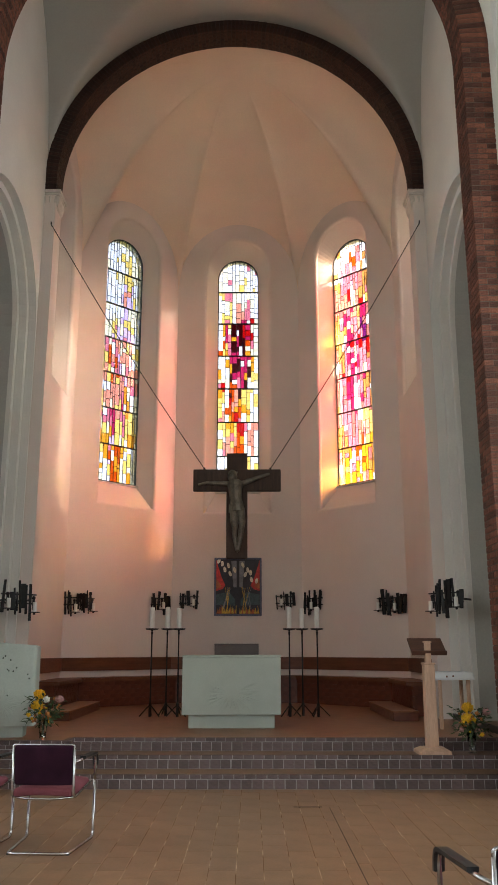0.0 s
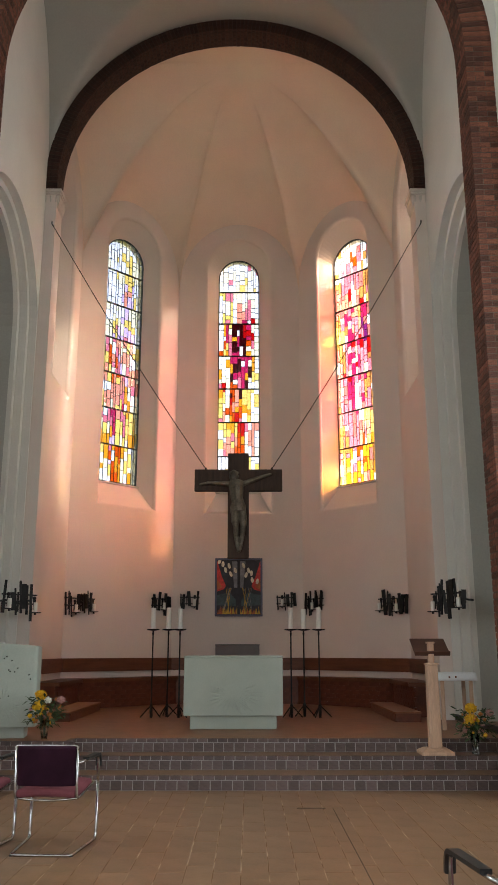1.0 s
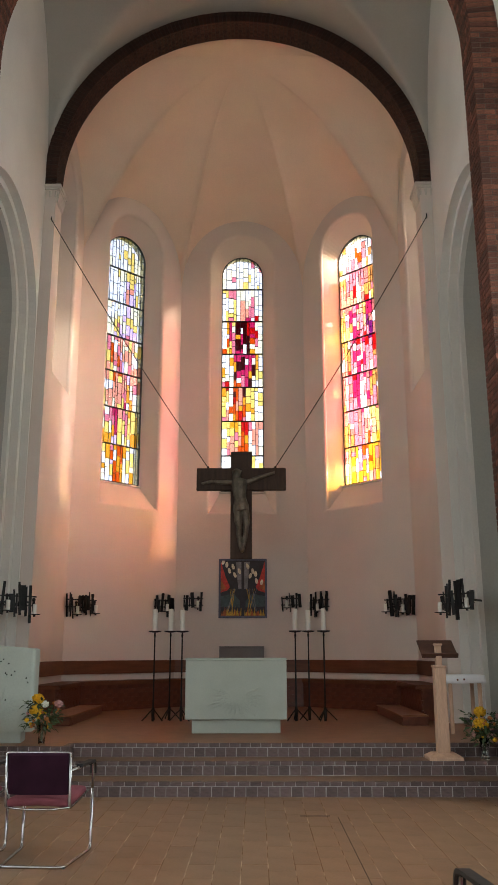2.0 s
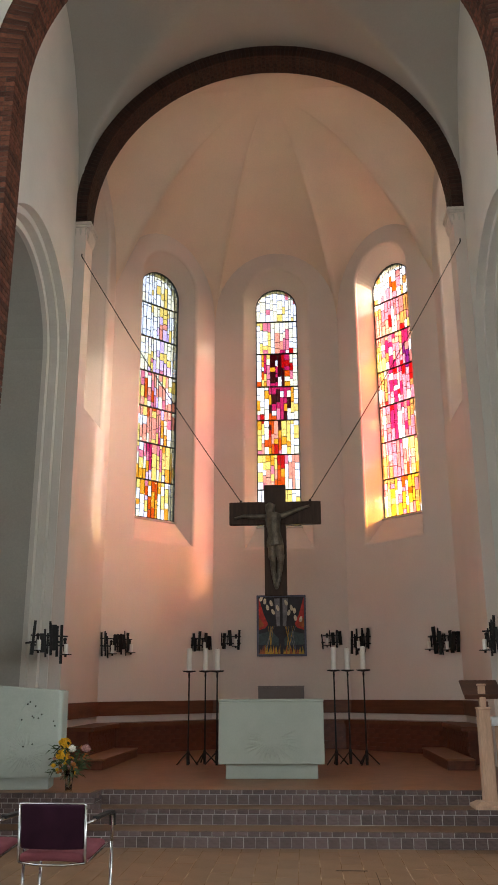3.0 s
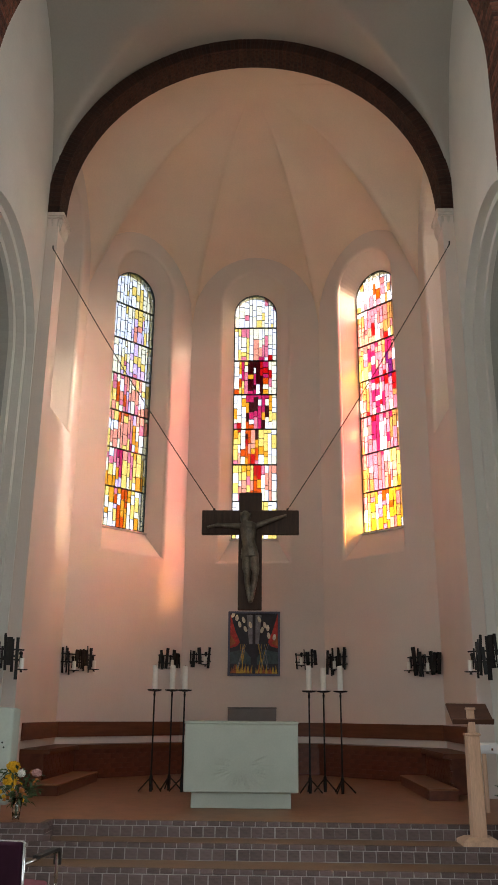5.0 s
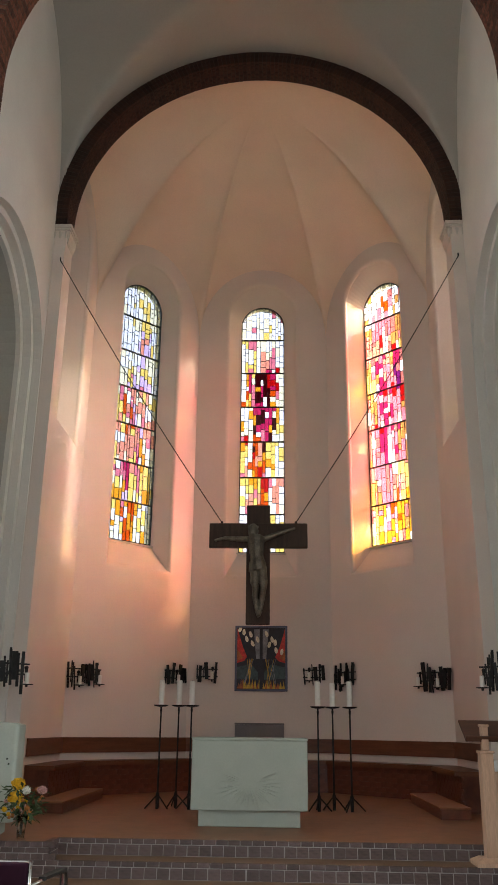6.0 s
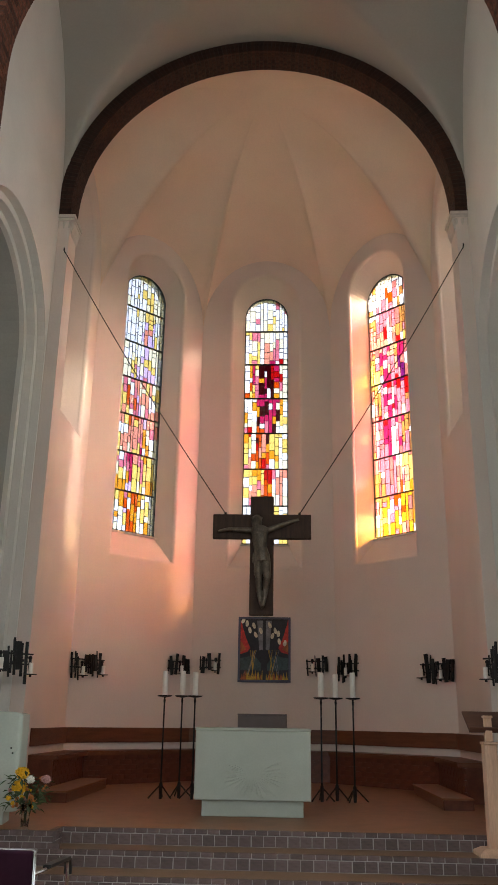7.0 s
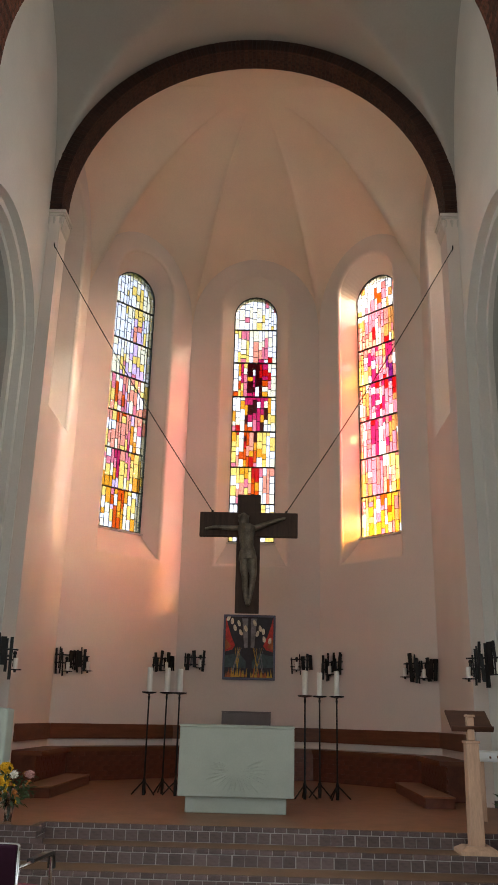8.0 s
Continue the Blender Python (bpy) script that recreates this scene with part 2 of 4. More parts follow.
# ---- plan, in metres ----
PLAT = 0.475                 # chancel floor above the nave floor
STEP_Y = (10.185, 10.66, 11.078)
STEP_Z = (0.16, 0.317, PLAT)
BAY_W, BAY_Y0, BAY_Y1 = 3.55, 9.9, 14.0
SPRING = 9.93
STILT = 0.17                 # the apse arch is raised this much on upright bricks
NAVE_SPRING = 9.3            # brick arch on the nave side
VSPRING = 10.16
AP, YC = 3.3, 15.37          # apse: distance of its end wall from the centre, and the centre
APSE = {0: AP, 45: 3.355, 90: 3.40}      # the same for each pair of walls
HALF = 1.367                 # the side walls reach this far in front of the centre
WALL = {0: 0.62, 45: 0.62, 90: 0.92}      # thickness of the apse walls
GLASS_D = {0: 0.46, 45: 0.46, 90: 0.76}   # depth of the glass behind the wall face
WIN_IN, WIN_GL = (0.73, 4.60, 11.35), (0.485, 5.15, 11.0)
WIDE_GL = (0.535, 5.15, 11.0)          # the two oblique windows
SHORT_IN, SHORT_GL = (0.73, 6.58, 11.35), (0.45, 7.15, 11.0)     # the two windows beside the arch
CREASE, APEX = 10.05, 13.64
BARREL_Z, BARREL_R = 10.22, 3.42      # short barrel between the apse vault and its arch
PIER_X, PIER_Y0, PIER_Y1 = 3.1, 9.45, 9.9


# ---- ground, floors ----
ground = part("ground", boxed(-400, 400, -400, 400, -0.5, -0.42), EARTH)
tagged(ground, "flat green lawn round the church", "ground", kind="structure")
floor = part("floor", boxed(-7.0, 7.0, -14, STEP_Y[0] + 0.05, -0.30, -0.002), GROUT)
tagged(floor, "brown clay tile floor with pale worn joints", "floor", kind="structure")
chancel_floor = part("floor_chancel", boxed(-4.6, 4.6, STEP_Y[2] + 0.06, 19.6, -0.3, PLAT), TILE_RED)
tagged(chancel_floor, "reddish brown tiled chancel floor", "floor", kind="structure")


# ---- apse walls and windows ----
def facet_place(ang, d):
    """Maps (u, z) to the apse wall at that angle from +y, d behind its face."""
    ca, sa = math.cos(ang), math.sin(ang)
    r = APSE[round(abs(math.degrees(ang)))] + d
    return lambda u, z: Vector((sa * r + ca * u, YC + ca * r - sa * u, z))


def apse_corners(d):
    """Plan corners of the apse walls, d behind their faces, from the front of the west wall round to the east one."""
    pts = [Vector((-APSE[90] - d, YC - HALF))]
    for a in (-90, -45, 0, 45):
        (s1, c1, r1), (s2, c2, r2) = ((math.sin(radians(k)), math.cos(radians(k)), APSE[abs(k)] + d) for k in (a, a + 45))
        det = s1 * c2 - s2 * c1
        pts.append(Vector(((r1 * c2 - r2 * c1) / det, YC + (s1 * r2 - s2 * r1) / det)))
    return pts + [Vector((APSE[90] + d, YC - HALF))]


def facet_ends(deg, d):
    """Where the wall at that angle starts and ends along its own line."""
    k = (deg + 90) // 45
    t = Vector((math.cos(radians(deg)), -math.sin(radians(deg))))
    return [(p - Vector((0, YC))).dot(t) for p in apse_corners(d)[k:k + 2]]


CODE = {"w": "white", "p": "pale", "i": "ice", "y": "yellow", "a": "amber", "o": "orange", "r": "red", "m": "magenta", "k": "pink", "s": "salmon", "l": "lilac", "v": "violet", "b": "blue", "d": "maroon", "g": "smoke", "h": "honey", "q": "rose"}
# colour design of each window, two rows to a panel, from the head down
FLAME = "wwwwwww pwipwww wwwpwpw wywskww wamdmrp pomdmop wamdmaw padmdop yrosryw ysaoayw yayrosw wasoasw wyasyyw ywwwwwy"
LILAC = "wwwpwww wwwyypp wwwpyip wiwslyw wpwylpp pylklyw pkosysw ysoklsw isosksp yysskap pkrmkyp yalkyay yaloayp wyaoayp"
ROSE = "wwwwwww wwwowww hklksqh qskrsyh hkmsqmq ylmmkvh hkmrkrq qkrmkkh qkmwmkh qkmmkqh hksksyy hqksksy hakloah hyaasah"
# unseen panes, smoked beside a clear strip to narrow the sun's streak
EAST = "gigpigg igiwigg gggwpgg glgwggg gggpggl gggwlgg glgpggg gggpigg gggygsg glgpggg"
WEST = "wipwipw ipwiwpw lipwily iplipyl pylipwl ylpliyp spylpay yapslya ayspayl yaypsay"


def painter(design, strays="wwppi"):
    """Chooses a pane's colour from the design, with the strays that a glazier mixes in."""
    rows = design.split()

    def pick(u, v, rnd):
        r = (1 - v) * len(rows) + rnd.uniform(-0.45, 0.45)
        c = (u + 1) / 2 * 7 + rnd.uniform(-1.0, 1.0)
        k = rows[min(max(int(r), 0), len(rows) - 1)][min(max(int(c), 0), 6)]
        if k != "g" and rnd.random() < 0.2:
            k = rnd.choice(strays)
        return CODE[k]
    return pick


UNIT_PANE = {}
for k, mt in GLASS.items():
    UNIT_PANE[k] = mesh_of(boxed(-0.5, 0.5, -0.003, 0.003, -0.5, 0.5), "pane_" + k, mt)


def stained_window(number, ang, pick, label, seed):
    """Leaded window of many small upright panes, seven panels, or five in a short one, between saddle bars."""
    rnd = random.Random(seed)
    half, z0, z1 = SHORT_GL if abs(ang) > 1.5 else WIDE_GL if abs(ang) > 0.5 else WIN_GL
    win = thing("window_%d" % number, label, "window", kind="structure")
    win.matrix_basis = Matrix.Translation(facet_place(ang, GLASS_D[round(abs(math.degrees(ang)))])(0, 0)) @ pose(0, 0, 0, 0, 0, -math.degrees(ang))
    zs = z1 - half
    lead, bars = bmesh.new(), bmesh.new()
    panels = round((z1 - z0) / 0.836)
    ph = (z1 - z0) / panels
    panes = []

    def top_at(u):
        return zs + math.sqrt(max(half * half - u * u, 0))

    for p in range(panels):
        a, b = z0 + p * ph, z0 + (p + 1) * ph
        if p:
            box(bars, -half, half, -0.022, 0.022, a - 0.011, a + 0.011)
        w = [rnd.uniform(0.6, 1.5) for _ in range(12 if half > 0.5 else 11)]
        u = -half
        for ww in w:
            u1 = u + ww * 2 * half / sum(w)
            cuts, z = [a], a
            while z < b - 0.16:
                z += rnd.uniform(0.10, 0.32)
                if z < b - 0.07:
                    cuts.append(z)
            cuts.append(b)
            for c0, c1 in zip(cuts, cuts[1:]):
                t0, t1 = min(c1, top_at(u)), min(c1, top_at(u1))
                if min(t0, t1) < c0 + 0.03:
                    if max(t0, t1) < c0 + 0.03:
                        continue
                panes.append((u, u1, c0, max(t0, c0 + 0.004), max(t1, c0 + 0.004), pick((u + u1) / 2 / half, ((c0 + c1) / 2 - z0) / (z1 - z0), rnd)))
                g = 0.0045
                box(lead, u - g, u + g, -0.007, 0.007, c0, max(t0, c0 + 0.01))
                box(lead, u - g, u1 + g, -0.007, 0.007, c0 - g, c0 + g)
            u = u1
    part("lead_came", lead, LEAD, win, "black lead strips between the panes")
    part("saddle_bar", bars, LEAD, win, "dark iron cross bars")
    fr = bmesh.new()
    lp = arch_loop(half + 0.012, z0 - 0.012, z1 + 0.012)
    li = arch_loop(half - 0.005, z0 + 0.006, z1 - 0.005)
    for s in (-0.03, 0.03):
        A = [fr.verts.new((x, s, z)) for x, z in lp]
        B = [fr.verts.new((x, s, z)) for x, z in li]
        bridge(fr, A, B)
        if s < 0:
            A0, B0 = A, B
    bridge(fr, A0, A)
    bridge(fr, B0, B)
    part("window_frame", fr, LEAD, win, "thin dark metal frame")
    part("window_sill", boxed(-half - 0.05, half + 0.05, -0.09, -0.035, z0 - 0.06, z0 - 0.022, bevel=0.008), STONE, win, "narrow stone sill ledge")
    for u, u1, c0, t0, t1, col in panes:
        if abs(t0 - t1) < 1e-4:
            ob = new("pane", UNIT_PANE[col])
            ob.matrix_basis = pose((u + u1) / 2, 0, (c0 + t0) / 2) @ Matrix.Diagonal((u1 - u, 1, t0 - c0, 1))
        else:
            bm = bmesh.new()
            f = [bm.verts.new((x, -0.003, z)) for x, z in ((u, c0), (u1, c0), (u1, t1), (u, t0))]
            g = [bm.verts.new((x, 0.003, z)) for x, z in ((u, c0), (u1, c0), (u1, t1), (u, t0))]
            bm.faces.new(f)
            bm.faces.new(g)
            bridge(bm, f, g)
            ob = new("pane", mesh_of(bm, "pane_top", GLASS[col]))
        ob.parent = win
    return win


for (deg, nm) in (((-90, "west"), (-45, "north_west"), (0, "north"), (45, "north_east"), (90, "east"))):
    ang = radians(deg)
    bm = bmesh.new()
    inner, back = facet_place(ang, 0), facet_place(ang, WALL[abs(deg)])
    glassp = facet_place(ang, GLASS_D[abs(deg)])
    (u0, u1), (b0, b1) = facet_ends(deg, 0), facet_ends(deg, WALL[abs(deg)])
    rect = [(u0, 0.0), (u1, 0.0), (u1, 12.4), (u0, 12.4)]
    recb = [(b0, 0.0), (b1, 0.0), (b1, 12.4), (b0, 12.4)]
    o_in, o_gl = {0: (WIN_IN, WIN_GL), 45: (WIN_IN, WIDE_GL), 90: (SHORT_IN, SHORT_GL)}[abs(deg)]
    soft, (half, z0, z1) = 0.075, o_in       # worn, rounded edge of the opening
    ring = sheet_with_hole(bm, rect, arch_loop(half + soft, z0 - soft, z1 + soft), inner)
    for k in range(1, 6):
        g, d = soft * (1 - math.sin(math.pi / 10 * k)), soft * (1 - math.cos(math.pi / 10 * k))
        nxt = [bm.verts.new(facet_place(ang, d)(*p)) for p in arch_loop(half + g, z0 - g, z1 + g)]
        bridge(bm, ring, nxt)
        ring = nxt
    h2 = [bm.verts.new(glassp(*p)) for p in arch_loop(*o_gl)]
    h3 = sheet_with_hole(bm, recb, arch_loop(*o_gl), back)
    bridge(bm, ring, h2)
    bridge(bm, h2, h3)
    w = part("wall_apse_" + nm, bm, PLASTER)
    tagged(w, "cream plastered apse wall with a deep round-arched window", "wall", kind="structure")

stained_window(1, radians(-90), painter(WEST), "stained glass window, pale and yellow panes", 3)
stained_window(2, radians(-45), painter(LILAC, "wppyi"), "tall stained glass window in yellow, lilac and salmon", 11)
stained_window(3, 0.0, painter(FLAME, "wpyk"), "tall stained glass window with crimson and orange flame", 5)
stained_window(4, radians(45), painter(ROSE, "wpqhk"), "tall stained glass window in pink, crimson and amber", 7)
stained_window(5, radians(90), painter(EAST), "stained glass window beside the chancel arch, smoked panes shaping its sunlight", 9)


# ---- vaults ----
def upper_shell(bm, d):
    """Gives a vault its thickness: the same surface again, higher up."""
    made = bmesh.ops.duplicate(bm, geom=bm.verts[:] + bm.edges[:] + bm.faces[:])["geom"]
    bmesh.ops.translate(bm, vec=(0, 0, d), verts=[g for g in made if isinstance(g, bmesh.types.BMVert)])


def crease(s):
    return CREASE + (APEX - CREASE) * max(1 - s * s, 0)


bm = bmesh.new()
NS, NT = 22, 20
edge = apse_corners(0.0)
for k in range(6):
    c0, c1 = edge[k], edge[(k + 1) % 6]
    grid = []
    for i in range(NS + 1):
        s = math.sin(math.pi / 2 * i / NS)
        row = []
        for j in range(NT + 1):
            t = -0.6 * math.cos(math.pi * j / NT) + 0.4 * (2 * j / NT - 1)
            p = Vector((0, YC)).lerp(c0.lerp(c1, (t + 1) / 2), s)
            zg = crease(s)
            if k in (0, 4):             # the side cells rise to the barrel at their front
                near = (1 - t) / 2 if k == 0 else (1 + t) / 2
                zf = BARREL_Z + math.sqrt(BARREL_R ** 2 - (s * APSE[90]) ** 2)
                zg += (zf - zg) * near * near
            if k == 5:
                z = BARREL_Z + math.sqrt(BARREL_R ** 2 - p.x ** 2)
            else:
                z = zg + 1.72 * s ** 2.6 * max(1 - t * t, 0) ** (0.5 + 0.12 * (1 - s))
            row.append(bm.verts.new((p.x, p.y, z)))
        grid.append(row)
    for i in range(NS):
        for j in range(NT):
            bm.faces.new((grid[i][j], grid[i + 1][j], grid[i + 1][j + 1], grid[i][j + 1]))
bmesh.ops.remove_doubles(bm, verts=bm.verts, dist=2e-4)
upper_shell(bm, 0.2)
apse_vault = part("ceiling_apse", bm, VAULT, smooth=True)
tagged(apse_vault, "cream plastered umbrella vault with soft creases", "ceiling", kind="structure")

bm = bmesh.new()
NX, NY = 56, 44
ym, ly = (BAY_Y0 + BAY_Y1) / 2, (BAY_Y1 - BAY_Y0) / 2 + 0.02
grid = []
for i in range(NX + 1):
    x = -BAY_W * 1.001 * math.cos(math.pi * i / NX)
    row = []
    for j in range(NY + 1):
        y = ym - ly * math.cos(math.pi * j / NY)
        za = VSPRING + math.sqrt(max(BAY_W ** 2 - x * x, 0))
        zb = VSPRING + BAY_W * math.sqrt(max(1 - ((y - ym) / ly) ** 2, 0))
        row.append(bm.verts.new((x, y, max(za, zb))))
    grid.append(row)
for i in range(NX):
    for j in range(NY):
        bm.faces.new((grid[i][j], grid[i + 1][j], grid[i + 1][j + 1], grid[i][j + 1]))
upper_shell(bm, 0.2)
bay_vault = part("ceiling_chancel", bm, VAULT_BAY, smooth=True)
tagged(bay_vault, "whitewashed groin vault over the chancel bay, shade in its colour", "ceiling", kind="structure")


# ---- chancel side walls with stepped blind arches ----
ARCH_Y, ARCH_TOP = 12.2, 8.86
ORDERS = ((1.77, 0.0), (1.65, 0.14), (1.53, 0.28))       # half width and set-back of each order
for side, nm in ((-1, "west"), (1, "east")):
    bm = bmesh.new()

    def at_depth(d):
        return lambda u, z: Vector((side * (BAY_W + d), ARCH_Y + u, z))
    rect = [(BAY_Y0 - 0.6 - ARCH_Y, 0), (BAY_Y1 - ARCH_Y, 0), (BAY_Y1 - ARCH_Y, 14.3), (BAY_Y0 - 0.6 - ARCH_Y, 14.3)]
    loop = sheet_with_hole(bm, rect, arch_loop(ORDERS[0][0], PLAT - 0.1, ARCH_TOP), at_depth(0))
    for (ha, da), (hb, db) in zip(ORDERS, ORDERS[1:]):
        l2 = [bm.verts.new(at_depth(db)(*p)) for p in arch_loop(ha, PLAT - 0.1, ARCH_TOP - (ORDERS[0][0] - ha))]
        bridge(bm, loop, l2)
        l3 = [bm.verts.new(at_depth(db)(*p)) for p in arch_loop(hb, PLAT - 0.1, ARCH_TOP - (ORDERS[0][0] - hb))]
        bridge(bm, l2, l3)
        loop = l3
    hb = ORDERS[-1][0]
    l4 = [bm.verts.new(at_depth(0.36)(*p)) for p in arch_loop(hb, PLAT - 0.1, ARCH_TOP - (ORDERS[0][0] - hb))]
    bridge(bm, loop, l4)
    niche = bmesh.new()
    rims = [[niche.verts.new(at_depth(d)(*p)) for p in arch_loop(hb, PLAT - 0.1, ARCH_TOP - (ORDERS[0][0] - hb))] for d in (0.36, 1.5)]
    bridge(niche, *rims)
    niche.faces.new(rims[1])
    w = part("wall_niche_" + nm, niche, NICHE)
    tagged(w, "deep niche inside the stepped arch, shade in its grey", "wall", kind="structure")
    b = side * (BAY_W + 1.6)
    box(bm, min(b, b + side * 0.2), max(b, b + side * 0.2), BAY_Y0 - 0.6, BAY_Y1, 0, 14.3)
    w = part("wall_chancel_" + nm, bm, PLASTER_COOL)
    tagged(w, "whitewashed chancel wall with a stepped blind arch", "wall", kind="structure")

# end wall of the bay round the apse arch
bm = bmesh.new()
ARCH_IN, ARCH_RING, ARCH_DEEP = 3.34, 0.235, 0.45
out = [(-4.4, 0), (-4.4, 14.6), (4.4, 14.6), (4.4, 0)]
hole = [(-ARCH_IN, 0), (-ARCH_IN, SPRING), (-ARCH_IN - ARCH_RING, SPRING)] + [(-(ARCH_IN + ARCH_RING) * math.cos(math.pi * i / 40), SPRING + STILT + (ARCH_IN + ARCH_RING) * math.sin(math.pi * i / 40)) for i in range(41)] + [(ARCH_IN + ARCH_RING, SPRING), (ARCH_IN, SPRING), (ARCH_IN, 0)]
poly = out + hole[::-1]
for y in (BAY_Y1, BAY_Y1 + 0.08):
    vs = [bm.verts.new((x, y, z)) for x, z in poly]
    bmesh.ops.triangle_fill(bm, use_beauty=True, use_dissolve=False, edges=[bm.edges.new((a, b)) for a, b in zip(vs, vs[1:] + vs[:1])])
    if y == BAY_Y1:
        v0 = vs
bridge(bm, v0, vs)
for side in (-1, 1):
    x0, x1 = sorted((side * ARCH_IN, side * 4.4))
    box(bm, x0, x1, BAY_Y1 + 0.081, BAY_Y1 + ARCH_DEEP, 0, SPRING)
w = part("wall_apse_arch", bm, PLASTER)
tagged(w, "plastered wall and responds of the apse arch", "wall", kind="structure")


def brick_arch(name, label, r0, r1, y0, y1, n, mat, mort):
    """Round arch of radial bricks, each a wedge of its own."""
    ob = thing(name, label, "arch", kind="structure", at=(0, 0, SPRING))
    core = bmesh.new()
    a = [[core.verts.new((-(r) * math.cos(math.pi * i / 48), y, r * math.sin(math.pi * i / 48))) for i in range(49)] for r, y in ((r0 + 0.004, y0 + 0.005), (r1 - 0.003, y0 + 0.005), (r1 - 0.003, y1 - 0.005), (r0 + 0.004, y1 - 0.005))]
    for p, q in zip(a, a[1:] + a[:1]):
        for i in range(48):
            core.faces.new((p[i], p[i + 1], q[i + 1], q[i]))
    part("mortar", core, mort, ob)
    w = math.pi / n
    bm = bmesh.new()
    g = 0.006 / r0
    pts = []
    for ang in (w / 2 - g, -w / 2 + g):
        for r in (r0, r1):
            for y in (0, 1):
                pts.append(bm.verts.new((r * math.sin(ang), y, r * math.cos(ang))))
    for f in ((0, 1, 3, 2), (4, 5, 7, 6), (0, 1, 5, 4), (2, 3, 7, 6), (0, 2, 6, 4), (1, 3, 7, 5)):
        bm.faces.new([pts[k] for k in f])
    me = mesh_of(bm, name + "_brick", mat)
    rnd = random.Random(n)
    for i in range(n):
        th = -math.pi / 2 + (i + 0.5) * w
        cut = 0.5 if i % 2 else 0.32
        ym = y0 + (y1 - y0) * cut
        for ya, yb in ((y0, ym - 0.005), (ym + 0.005, y1)):
            b = new("brick", me)
            b.parent = ob
            b.matrix_basis = Matrix.Translation((0, ya + rnd.uniform(-0.003, 0.003), 0)) @ Matrix.Rotation(th, 4, "Y") @ Matrix.Diagonal((1, yb - ya, 1, 1))
    return ob


def capital(side):
    """Carved corbel capital: abacus, cushion with leaf and corbel foot."""
    ob = thing("capital", "pale carved stone capital below the brick arch", "capital", group="capitals of the apse arch", at=(side * 3.45, BAY_Y1 + 0.2, SPRING))
    part("abacus", box(boxed(-0.20, 0.20, -0.24, 0.30, -0.07, 0.0, bevel=0.012), -0.18, 0.18, -0.22, 0.29, -0.11, -0.06, bevel=0.015), STONE, ob)
    bm = bmesh.new()
    prev = None
    for z, w in ((-0.10, 0.165), (-0.20, 0.16), (-0.30, 0.135), (-0.40, 0.085), (-0.46, 0.06), (-0.50, 0.05)):
        ring = [bm.verts.new(p) for p in ((-w, -0.02 - w, z), (w, -0.02 - w, z), (w, 0.28, z), (-w, 0.28, z))]
        if prev:
            bridge(bm, prev, ring)
        prev = ring
    bm.faces.new(prev)
    bmesh.ops.bevel(bm, geom=[e for e in bm.edges if abs(e.verts[0].co.z - e.verts[1].co.z) > 0.02], offset=0.02, segments=2, affect="EDGES")
    part("bell", bm, STONE, ob)
    for k in (-0.08, 0.0, 0.08):
        bm = bmesh.new()
        tube(bm, [(k, -0.15, -0.36), (k * 1.2, -0.19, -0.24), (k * 1.4, -0.205, -0.14)], 0.012, 6, 0.03)
        part("carved_leaf", bm, STONE, ob)
    return ob


capital(-1)
capital(1)

# nave side: brick arch on brick piers
part_wall = bmesh.new()
R_IN, R_OUT = PIER_X, PIER_X + 0.36
hole = [(-R_OUT, 0)] + [(-R_OUT * math.cos(math.pi * i / 40), NAVE_SPRING + R_OUT * math.sin(math.pi * i / 40)) for i in range(41)] + [(R_OUT, 0)]
poly = [(-7, 0), (-7, 15.5), (7, 15.5), (7, 0)] + hole[::-1]
for y in (PIER_Y0 + 0.03, PIER_Y1):
    vs = [part_wall.verts.new((x, y, z)) for x, z in poly]
    bmesh.ops.triangle_fill(part_wall, use_beauty=True, use_dissolve=False, edges=[part_wall.edges.new((a, b)) for a, b in zip(vs, vs[1:] + vs[:1])])
    if y < PIER_Y1:
        v0 = vs
bridge(part_wall, v0, vs)
w = part("wall_nave_arch", part_wall, PLASTER_COOL)
tagged(w, "whitewashed wall round the brick chancel arch", "wall", kind="structure")

# ---- unseen nave shell behind the camera, closed round the added lamps ----
for side, nm in ((-1, "west"), (1, "east")):
    bm = bmesh.new()
    ys = [-14.0]
    for yy in NAVE_RECESSES:
        ys += [yy - 0.8, yy + 0.8]
    ys.append(PIER_Y0 + 0.03)
    x0, x1 = sorted((side * 6.5, side * 7.0))
    b0, b1 = sorted((side * 6.9, side * 6.95))
    for k, (a, b) in enumerate(zip(ys, ys[1:])):
        if k % 2:
            box(bm, x0, x1, a, b, 0, 2.2)
            box(bm, x0, x1, a, b, 6.8, 14)
            # opaque panel added behind the lamp to keep the sun out
            blind = part("window_blind", boxed(b0, b1, a + 0.005, b - 0.005, 2.21, 6.79), LINEN)
            tagged(blind, "unseen white panel closing a nave recess against the sun", "blind", kind="structure")
        else:
            box(bm, x0, x1, a, b, 0, 14)
    w = part("wall_nave_" + nm, bm, PLASTER_COOL)
    tagged(w, "unseen whitewashed nave wall with recesses for added lamps", "wall", kind="structure")
bm = bmesh.new()
for a in ((-7, -1.9, 0, 14), (1.9, 7, 0, 14), (-1.9, 1.9, 0, 3.3), (-1.9, 1.9, 7.9, 14)):
    box(bm, a[0], a[1], -14.5, -14, a[2], a[3])
w = part("wall_nave_south", bm, PLASTER_COOL)
tagged(w, "unseen whitewashed end wall of the nave, opening for an added lamp", "wall", kind="structure")
w = part("ceiling_nave", boxed(-7, 7, -14.5, PIER_Y0 + 0.03, 14, 14.3), PLASTER_COOL)
